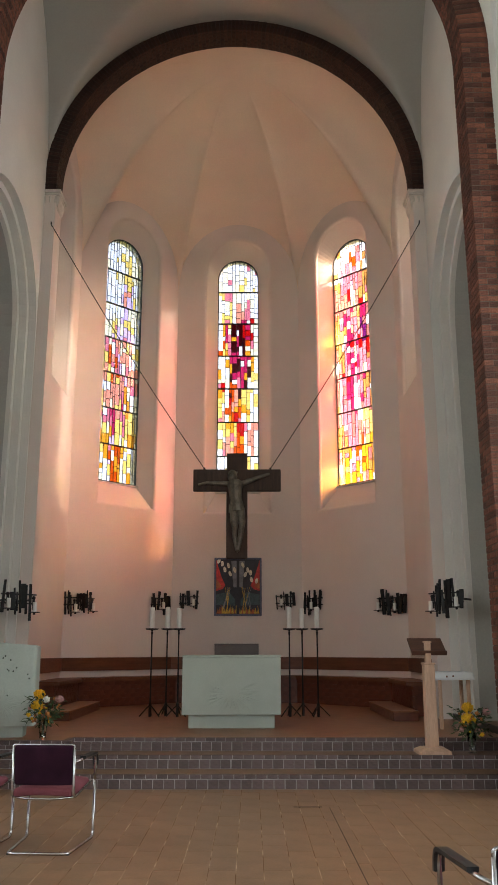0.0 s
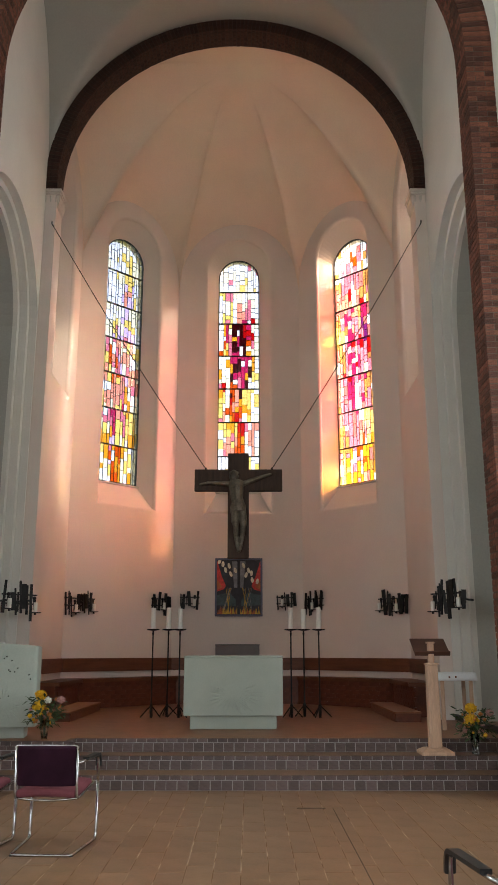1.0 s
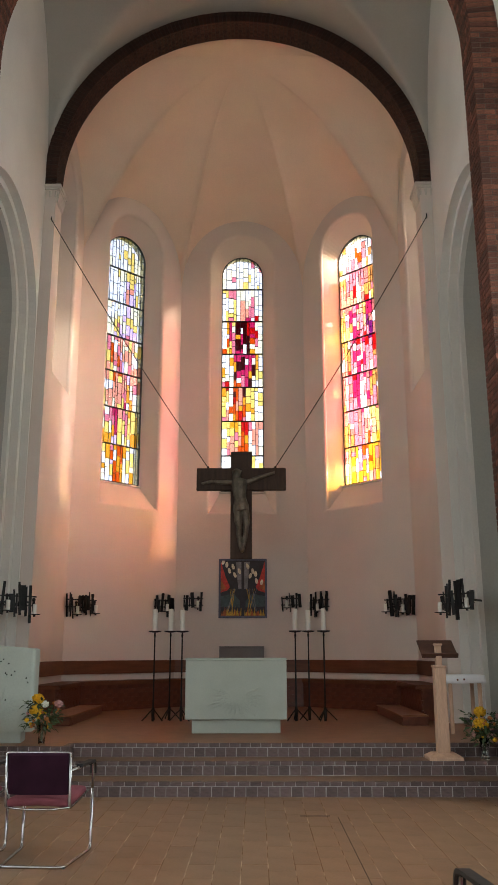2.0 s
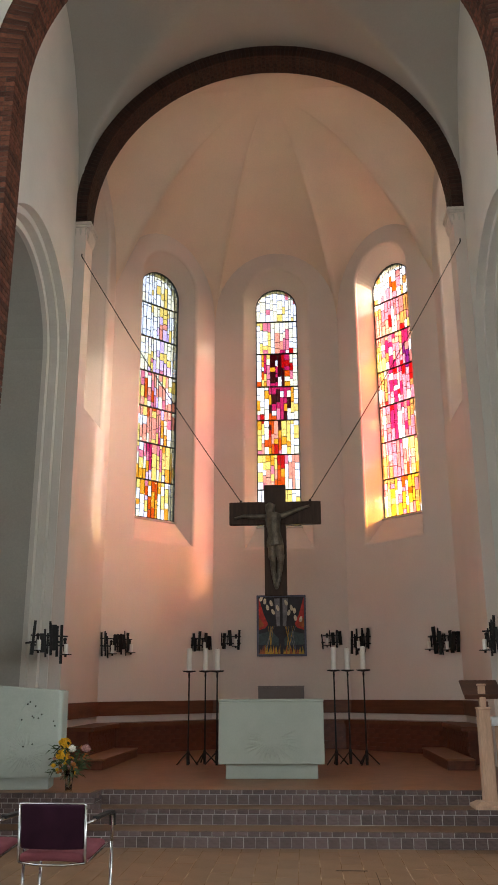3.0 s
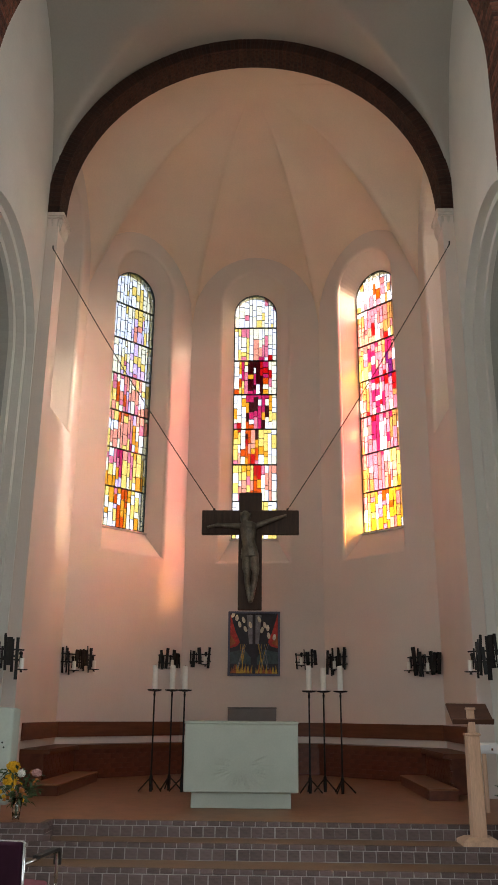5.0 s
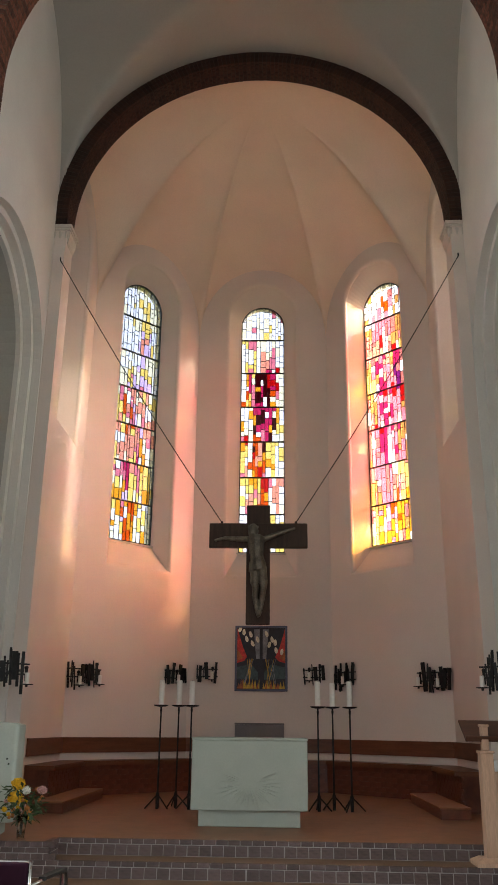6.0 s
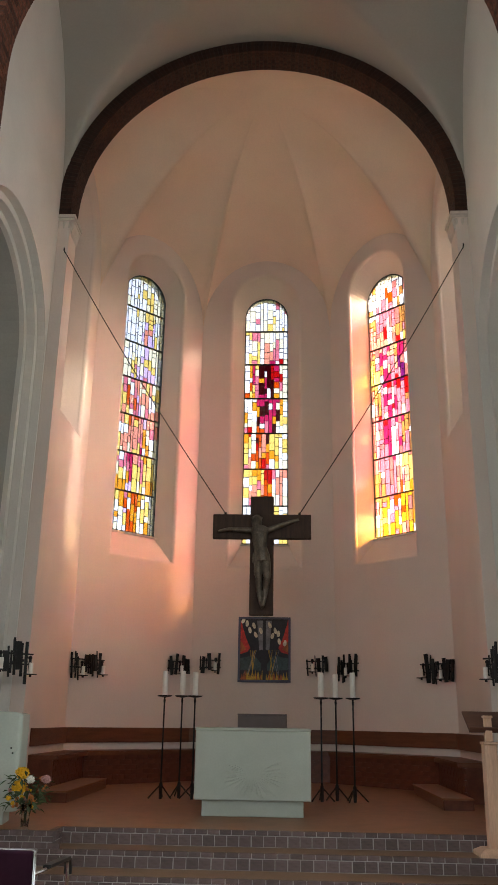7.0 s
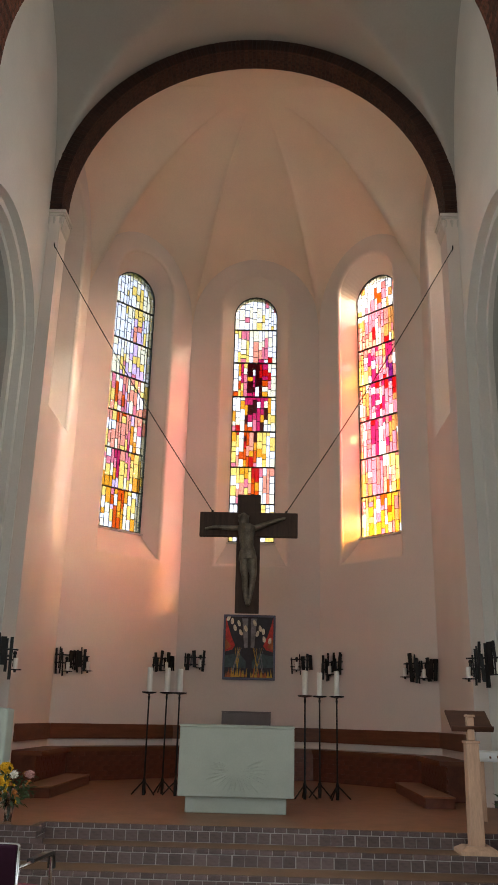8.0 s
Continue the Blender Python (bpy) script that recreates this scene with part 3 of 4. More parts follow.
tagged(w, "plain whitewashed nave ceiling, unseen", "ceiling", kind="structure")
# unseen cover over the vaults, added to shut out the sky
w = part("roof", box(boxed(-7, 7, PIER_Y1, 19.9, 15.4, 15.6), -7, 7, 19.7, 19.9, 12.4, 15.4), MORTAR_DARK)
tagged(w, "unseen dark deck above the vaults, shutting out the sky", "roof", kind="structure")

# THINGS
# ---- chancel furniture ----
def rays(parent, cx, y, cz, n, r0, r1, seed, gap=None, mat=None):
    """Carved rays of a sunburst: thin raised blades on a front face."""
    rnd = random.Random(seed)
    for i in range(n):
        a = 2 * math.pi * i / n + rnd.uniform(-0.05, 0.05)
        if gap and gap[0] < math.degrees(a) % 360 < gap[1]:
            continue
        s, e = r0 * rnd.uniform(0.8, 1.7), r1 * rnd.uniform(0.55, 1.0)
        w = rnd.uniform(0.004, 0.010)
        d, q = Vector((math.cos(a), 0, math.sin(a) * 0.8)), Vector((-math.sin(a), 0, math.cos(a)))
        c = Vector((cx, y, cz))
        bm = bmesh.new()
        base = [c + d * s, c + d * (s + e) / 2 + q * w, c + d * e, c + d * (s + e) / 2 - q * w]
        if (base[2] - base[0]).length < 0.03:
            continue
        vs = [bm.verts.new(p) for p in base]
        tip = bm.verts.new(c + d * (s + e) / 2 + Vector((0, -0.007, 0)))
        for p, q2 in zip(vs, vs[1:] + vs[:1]):
            bm.faces.new((p, q2, tip))
        bm.faces.new(vs)
        part("carved_ray", bm, mat or ALTAR, parent)


def altar():
    ob = thing("altar", "pale green-white stone altar with a carved sunburst front", "altar", at=(0.03, 12.35, PLAT))
    part("plinth", boxed(-0.61, 0.61, 0.0, 0.75, 0, 0.185, bevel=0.01), ALTAR, ob)
    part("block", boxed(-0.70, 0.70, -0.08, 0.83, 0.185, 0.97, bevel=0.012), ALTAR, ob)
    part("top_slab", boxed(-0.705, 0.705, -0.085, 0.835, 0.97, 1.0, bevel=0.006), ALTAR, ob)
    rays(ob, 0.0, -0.0805, 0.48, 64, 0.08, 0.46, 4, gap=(35, 150))
    return ob


def crucifix():
    c = thing("crucifix", "dark wooden crucifix with a bronze figure, hung on chains", "crucifix", at=(0.07, 13.92, 3.03))
    part("upright", boxed(-0.178, 0.178, 0, 0.09, 0, 1.80, bevel=0.008), CROSS, c)
    part("cross_arm", boxed(-0.745, 0.745, -0.006, 0.084, 1.14, 1.515, bevel=0.008), CROSS, c)
    bm = bmesh.new()
    z0, f = 1.33, -0.075

    def limb(pts, r, r2):
        tube(bm, [(x, f + y, z0 + z) for x, y, z in pts], r, 10, r2)
    limb([(-0.03, 0.0, -0.06), (-0.03, -0.035, -0.17), (-0.025, -0.03, -0.26), (-0.015, -0.01, -0.38)], 0.135, 0.098)
    limb([(-0.015, -0.01, -0.34), (0.0, -0.02, -0.44), (0.01, 0, -0.53)], 0.098, 0.125)
    limb([(-0.14, 0.0, -0.08), (-0.36, 0.015, -0.07), (-0.50, 0.03, -0.055), (-0.66, 0.04, -0.09)], 0.046, 0.020)
    limb([(0.08, 0.0, -0.08), (0.28, 0.015, 0.0), (0.42, 0.03, 0.055), (0.56, 0.04, 0.10)], 0.046, 0.020)
    limb([(-0.14, 0, -0.09), (0.09, 0, -0.09)], 0.06, 0.06)
    for k in range(4):
        limb([(-0.115 + 0.01 * k, -0.07, -0.17 - 0.045 * k), (-0.03, -0.125 + 0.008 * k, -0.15 - 0.045 * k), (0.055 - 0.01 * k, -0.07, -0.17 - 0.045 * k)], 0.011, 0.011)
    limb([(-0.105, -0.03, -0.43), (-0.02, -0.095, -0.49), (0.11, -0.03, -0.45)], 0.034, 0.034)
    limb([(-0.10, -0.03, -0.47), (-0.12, -0.02, -0.58)], 0.034, 0.018)
    limb([(-0.045, 0.0, -0.50), (-0.05, -0.065, -0.75), (-0.035, -0.07, -0.80), (-0.035, -0.01, -0.97), (-0.005, -0.02, -1.17)], 0.072, 0.030)
    limb([(0.06, 0.0, -0.50), (0.085, -0.065, -0.75), (0.085, -0.07, -0.80), (0.065, -0.01, -0.97), (0.035, -0.035, -1.17)], 0.072, 0.030)
    limb([(0.0, -0.02, -1.16), (0.01, -0.075, -1.24)], 0.032, 0.022)
    limb([(0.035, -0.035, -1.16), (0.025, -0.095, -1.23)], 0.032, 0.022)
    limb([(-0.03, 0, -0.06), (-0.055, -0.02, 0.02)], 0.036, 0.042)
    bmesh.ops.create_icosphere(bm, subdivisions=3, radius=0.094, matrix=Matrix.Translation((-0.075, f - 0.04, z0 + 0.04)) @ Matrix.Diagonal((0.85, 0.95, 1.2, 1)))
    for k in range(7):
        a = 2 * math.pi * k / 7
        bmesh.ops.create_icosphere(bm, subdivisions=1, radius=0.022, matrix=Matrix.Translation((-0.075 + 0.072 * math.cos(a), f - 0.03 + 0.05 * math.sin(a), z0 + 0.105)))
    fig = part("figure", bm, BRONZE, c, "weathered dark bronze figure", smooth=True)
    rm = fig.modifiers.new("fused", "REMESH")
    rm.mode, rm.voxel_size, rm.use_smooth_shade = "VOXEL", 0.009, True
    for x in (-0.56, 0.57):
        bm = bmesh.new()
        bmesh.ops.create_cone(bm, cap_ends=True, segments=10, radius1=0.022, radius2=0.016, depth=0.05, matrix=Matrix.Translation((x, 0.04, 1.53)))
        part("chain_eye", bm, IRON, c)
    return c


def chain(a, b):
    """Twisted iron chain between two points."""
    ob = thing("chain", "thin dark twisted chain holding the crucifix", "chain", group="chains of the crucifix", at=a)
    a, b = Vector(a), Vector(b)
    d = b - a
    n = int(d.length / 0.022)
    side = d.cross(Vector((0, 1, 0))).normalized()
    up = Vector((0, 1, 0))
    for ph in (0, math.pi):
        pts = []
        for i in range(n + 1):
            t = i / n
            an = ph + t * d.length / 0.11 * 2 * math.pi
            sag = Vector((0, 0, -0.10 * math.sin(math.pi * t)))
            pts.append(d * t + sag + (side * math.cos(an) + up * math.sin(an)) * 0.0055)
        part("strand", tube(bmesh.new(), pts, 0.0048, 5), IRON, ob)
    part("wall_hook", tube(bmesh.new(), rounded([(0, 0.07, 0), (0, -0.02, 0), (0, -0.02, 0.05)], 0.015), 0.012, 8), IRON, ob)
    return ob


def candle(parent, x, y, z, r, h):
    prof = [(r, 0), (r, h * 0.97), (r * 0.86, h), (r * 0.3, h - 0.004)]
    c = part("candle", lathe(bmesh.new(), prof, 16, (x, y, z)), WAX, parent, "white wax candle", smooth=False)
    part("wick", tube(bmesh.new(), [(x, y, z + h - 0.006), (x + 0.002, y, z + h + 0.012)], 0.0025, 5), IRON, c)
    return c


def candle_stand(x, y, ph, top, h, turn):
    ob = thing("candle_stand", "tall black iron candle stand with a white candle", "candlestick", group="candle stands by the altar", at=(x, y, PLAT), turn=turn)
    part("stem", lathe(bmesh.new(), [(0.016, 0.14), (0.013, 0.5), (0.012, top - 0.1), (0.018, top - 0.05), (0.012, top - 0.03), (0.02, top)], 10), IRON, ob)
    part("drip_pan", lathe(bmesh.new(), [(0.03, top - 0.012), (0.10, top), (0.112, top + 0.018), (0.105, top + 0.018), (0.09, top + 0.008), (0.02, top + 0.006)], 20), IRON, ob)
    for k in range(3):
        a = radians(90 + 120 * k + ph)
        c, s = math.cos(a), math.sin(a)
        leg = tube(bmesh.new(), rounded([(0, 0, 0.19), (c * 0.05, s * 0.05, 0.15), (c * 0.19, s * 0.19, 0.012)], 0.03), 0.011, 7)
        part("leg", leg, IRON, ob)
    part("hub", lathe(bmesh.new(), [(0.022, 0.0), (0.026, 0.10), (0.026, 0.20), (0.018, 0.22)], 10), IRON, ob)
    candle(ob, 0, 0, top + 0.008, 0.041, h)
    return ob


def sconce(place, turn, width, seed, trays, tall=0.45, reach=0.05):
    """Iron wall relief of upright bars with candle trays. Faces -y before it is turned."""
    rnd = random.Random(seed)
    ob = thing("candle_sconce", "black wrought iron wall sconce of upright bars with white candles", "sconce", group="iron sconces on the walls", at=place, turn=turn)
    xs, x = [], -width / 2
    while x < width / 2 - 0.02:
        w = rnd.choice([0.018, 0.028, 0.05, 0.07])
        if any(abs(x + w / 2 - t) < 0.055 for t, _ in trays):
            x += 0.02
            continue
        top = tall / 2 * rnd.uniform(0.35, 1.0)
        bot = -tall / 2 * rnd.uniform(0.35, 1.0)
        y = -rnd.uniform(0.05, 0.09)
        bm = bmesh.new()
        tilt = Matrix.Translation((x + w / 2, y, 0)) @ pose(0, 0, 0, 0, rnd.uniform(-5, 5), rnd.uniform(-20, 20))
        zz = bot
        while zz < top:
            hh = rnd.uniform(0.08, 0.22)
            ww = w * rnd.uniform(0.75, 1.15)
            box(bm, -ww / 2, ww / 2, -0.014, 0.014, zz, min(zz + hh + 0.01, top), m=tilt)
            zz += hh
        part("iron_bar", bm, IRON, ob)
        xs.append((x + w / 2, y))
        x += w + rnd.choice([0.004, 0.01, 0.02])
    for z in (-0.06, 0.08):
        part("cross_bar", boxed(-width / 2 - 0.01, width / 2, -0.055, -0.035, z, z + 0.022), IRON, ob)
    for k in (-0.3, 0.3):
        part("wall_stub", boxed(k * width - 0.01, k * width + 0.01, -0.05, reach, -0.01, 0.02), IRON, ob)
    for t, z in trays:
        tr = bmesh.new()
        box(tr, t - 0.075, t + 0.075, -0.17, -0.06, z, z + 0.014, bevel=0.004)
        box(tr, t - 0.012, t + 0.012, -0.13, -0.10, z - 0.03, z)
        part("candle_tray", tr, IRON, ob)
        candle(ob, t, -0.12, z + 0.014, 0.032, 0.15)
        bm = bmesh.new()
        bmesh.ops.create_icosphere(bm, subdivisions=2, radius=0.03, matrix=Matrix.Translation((t + 0.005, -0.055, z + 0.235)))
        box(bm, t - 0.012, t + 0.022, -0.07, -0.045, z + 0.05, z + 0.22)
        part("knob_bar", bm, IRON, ob)
    return ob


def painting():
    ob = thing("painting", "dark framed painting with red, yellow and white flame shapes", "painting", at=(0.02, YC + AP, 2.28))
    W, Hh = 0.525, 1.27
    PAINT = {k: material("paint_" + k, c, 0.5, var=0.22, scale=9, fine=45, bump=0.25) for k, c in {
        "black": (0.022, 0.022, 0.032), "red": (0.62, 0.04, 0.03), "yellow": (0.68, 0.40, 0.04), "grey": (0.24, 0.24, 0.27), "cream": (0.85, 0.78, 0.62), "orange": (0.5, 0.13, 0.03), "teal": (0.05, 0.085, 0.09)}.items()}
    part("canvas", boxed(-W + 0.03, W - 0.03, -0.03, 0, 0.03, Hh - 0.03), PAINT["black"], ob)
    FRAME = material("blue_grey_frame", (0.10, 0.11, 0.17), 0.5, var=0.12, scale=6, fine=50, bump=0.15)
    for a in ((-W, -W + 0.04, 0, Hh), (W - 0.04, W, 0, Hh), (-W + 0.04, W - 0.04, 0, 0.04), (-W + 0.04, W - 0.04, Hh - 0.04, Hh)):
        part("frame_bar", boxed(a[0], a[1], -0.05, 0, a[2], a[3], bevel=0.006), FRAME, ob)

    def patch(name, pts, mat, y):
        bm = bmesh.new()
        f = [bm.verts.new((x, y, z)) for x, z in pts]
        g = [bm.verts.new((x, -0.03, z)) for x, z in pts]
        bm.faces.new(f)
        bridge(bm, f, g)
        part(name, bm, PAINT[mat], ob)
    rnd = random.Random(2)
    for s in (-1, 1):
        patch("red_field", [(s * 0.48, 1.22), (s * 0.43, 1.05), (s * 0.37, 0.86), (s * 0.28, 0.66), (s * 0.34, 0.58), (s * 0.48, 0.54)], "red", -0.032)
        patch("orange_field", [(s * 0.48, 0.80), (s * 0.43, 0.74), (s * 0.36, 0.64), (s * 0.48, 0.57)], "orange", -0.034)
        patch("teal_field", [(s * 0.48, 0.46), (s * 0.20, 0.52), (s * 0.06, 0.36), (s * 0.06, 0.22), (s * 0.48, 0.24)], "teal", -0.033)
        for k in range(16):
            x = s * (0.05 + 0.027 * k)
            h = rnd.uniform(0.10, 0.19)
            patch("yellow_stroke", [(x - 0.018, 0.05), (x + 0.018, 0.05), (x + rnd.uniform(-0.02, 0.02), 0.05 + h)], "yellow" if rnd.random() < 0.7 else "orange", -0.035 - 0.0006 * k)
        for k in range(7):
            x, t = s * rnd.uniform(0.07, 0.30), s * rnd.uniform(0.1, 0.36)
            patch("stem_stroke", [(t - 0.006, 0.14), (t + 0.006, 0.14), (x + 0.003, 0.62), (x - 0.003, 0.62)], "grey" if k % 2 else "yellow", -0.037 - 0.0005 * k)
        patch("grey_panel", [(s * 0.03, 1.20), (s * 0.15, 1.20), (s * 0.10, 0.62), (s * 0.03, 0.62)], "grey", -0.0335)
    for x, z in ((-0.43, 1.19), (-0.35, 1.13), (-0.21, 1.09), (-0.29, 1.0), (-0.17, 0.91), (-0.07, 0.99), (0.11, 1.10), (0.22, 0.99), (0.28, 0.93), (0.16, 0.89), (0.30, 0.78), (0.41, 0.75)):
        lean = rnd.uniform(-0.5, 0.5)
        pts = []
        for k in range(12):
            a = 2 * math.pi * k / 12
            r = 0.042 * (1 + 0.45 * max(math.sin(a), 0) ** 3)
            px, pz = r * 0.8 * math.cos(a), r * 1.25 * math.sin(a)
            pts.append((x + px * math.cos(lean) - pz * math.sin(lean), z + px * math.sin(lean) + pz * math.cos(lean)))
        patch("cream_drop", pts, "cream", -0.043)
    return ob


def ambo():
    ob = thing("ambo", "pale green-white stone reading desk with carved stems", "ambo", at=(-2.90, 11.02, PLAT), turn=8)
    part("foot", boxed(-0.40, 0.33, 0.02, 0.42, 0, 0.14, bevel=0.01), ALTAR, ob)
    bm = bmesh.new()
    box(bm, -0.46, 0.46, -0.05, 0.48, 0.14, 1.19)
    es = [e for e in bm.edges if abs(e.verts[0].co.z - e.verts[1].co.z) > 0.5]
    bmesh.ops.bevel(bm, geom=es, offset=0.05, segments=4, affect="EDGES", profile=0.5)
    for v in bm.verts:
        if v.co.z > 1:
            v.co.z -= 0.07 * max(v.co.x, 0) ** 2 / 0.2
            v.co.x *= 0.985
    part("block", bm, ALTAR, ob, smooth=False)
    rays(ob, 0.05, -0.0505, 0.42, 44, 0.05, 0.36, 9)
    rnd = random.Random(8)
    for k in range(9):
        x, z = rnd.uniform(-0.1, 0.36), rnd.uniform(0.55, 1.0)
        stem = tube(bmesh.new(), [(x, -0.052, z), (x + 0.03, -0.053, z + 0.07), (x + 0.08, -0.052, z + 0.12)], 0.0035, 5)
        part("carved_stem", stem, CARVE, ob, "dark incised stem")
    for k in range(12):
        x, z = rnd.uniform(-0.05, 0.40), rnd.uniform(0.45, 1.0)
        bm = bmesh.new()
        bmesh.ops.create_icosphere(bm, subdivisions=1, radius=0.011, matrix=Matrix.Translation((x, -0.05, z)))
        part("carved_bud", bm, IRON, ob, "small dark metal bud")
    return ob


def lectern():
    ob = thing("lectern", "pale wooden lectern with a dark slanted reading board", "lectern", at=(2.535, 10.70, STEP_Z[1]))
    bm = bmesh.new()
    lo = [bm.verts.new(p) for p in ((-0.195, -0.02, 0), (0.195, -0.02, 0), (0.195, 0.34, 0), (-0.195, 0.34, 0))]
    mi = [bm.verts.new(p) for p in ((-0.195, -0.02, 0.035), (0.195, -0.02, 0.035), (0.195, 0.34, 0.035), (-0.195, 0.34, 0.035))]
    hi = [bm.verts.new(p) for p in ((-0.13, 0.06, 0.075), (0.13, 0.06, 0.075), (0.13, 0.26, 0.075), (-0.13, 0.26, 0.075))]
    bm.faces.new(lo)
    bridge(bm, lo, mi)
    bridge(bm, mi, hi)
    bm.faces.new(hi)
    part("base", bm, WOOD_PALE, ob)
    bm = bmesh.new()
    box(bm, -0.072, 0.072, 0.08, 0.24, 0.07, 1.05, bevel=0.006)
    for v in bm.verts:
        if v.co.z > 0.8:
            v.co.x *= 0.88
    part("post", bm, WOOD_PALE, ob)
    part("collar", boxed(-0.076, 0.076, 0.07, 0.25, 1.05, 1.075, bevel=0.005), WOOD_PALE, ob)
    part("neck", boxed(-0.036, 0.036, 0.12, 0.20, 1.075, 1.31, bevel=0.005), WOOD_PALE, ob)
    part("neck_cap", boxed(-0.045, 0.045, 0.10, 0.22, 1.31, 1.335, bevel=0.005), WOOD_PALE, ob)
    tilt = Matrix.Translation((0.02, 0.30, 1.275)) @ pose(0, 0, 0, 30, 0, 0)
    part("reading_board", boxed(-0.22, 0.22, -0.19, 0.19, -0.012, 0.012, bevel=0.004, m=tilt), WOOD_DARK, ob, "dark brown reading board")
    part("book_ledge", boxed(-0.22, 0.22, -0.20, -0.18, -0.015, 0.045, bevel=0.003, m=tilt), WOOD_DARK, ob)
    return ob


def side_table():
    ob = thing("side_table", "small wooden side table under a white cloth", "table", at=(3.17, 12.2, PLAT))
    for x, y in ((-0.20, 0.04), (0.20, 0.04), (-0.20, 0.46), (0.20, 0.46)):
        part("leg", boxed(x - 0.024, x + 0.024, y - 0.024, y + 0.024, 0, 0.74, bevel=0.004), WOOD_PALE, ob)
    part("tabletop", boxed(-0.26, 0.26, 0, 0.5, 0.74, 0.765, bevel=0.004), WOOD_PALE, ob)
    for y in (0.035, 0.45):
        part("apron", boxed(-0.18, 0.18, y, y + 0.02, 0.67, 0.738), WOOD_PALE, ob)
    cl = thing("tablecloth", "white linen cloth hanging over the side table", "tablecloth", at=(3.17, 12.2, PLAT + 0.765))
    bm = bmesh.new()
    n = 18
    rnd = random.Random(3)
    top = [[bm.verts.new((-0.27 + 0.54 * i / n, -0.01 + 0.52 * j / 6, 0.006)) for i in range(n + 1)] for j in range(7)]
    for j in range(6):
        for i in range(n):
            bm.faces.new((top[j][i], top[j][i + 1], top[j + 1][i + 1], top[j + 1][i]))
    prev = top[0]
    for k, z in enumerate((-0.02, -0.06, -0.105)):
        row = [bm.verts.new((v.co.x * (1 + 0.02 * k), -0.018 - 0.006 * k + 0.007 * math.sin(v.co.x * 38) * k / 2, z + rnd.uniform(-0.003, 0.003))) for v in top[0]]
        for i in range(n):
            bm.faces.new((prev[i], prev[i + 1], row[i + 1], row[i]))
        prev = row
    for sx in (0, n):
        prev = [r[sx] for r in top]
        for k, z in enumerate((-0.03, -0.085)):
            s = -1 if sx == 0 else 1
            row = [bm.verts.new((v.co.x + s * 0.008 * (k + 1) if k == 0 else v.co.x + s * 0.008, v.co.y, z)) for v in prev]
            for i in range(6):
                bm.faces.new((prev[i], prev[i + 1], row[i + 1], row[i]))
            prev = row
    c = part("cloth", bm, LINEN, cl, smooth=True)
    so = c.modifiers.new("cloth_thickness", "SOLIDIFY")
    so.thickness = 0.003
    for x, z in ((-0.11, -0.055), (-0.02, -0.05)):
        part("embroidery", boxed(x - 0.012, x + 0.012, -0.034, -0.026, z - 0.014, z + 0.012, bevel=0.004), BOARD, cl, "small dark embroidered mark")
    return ob


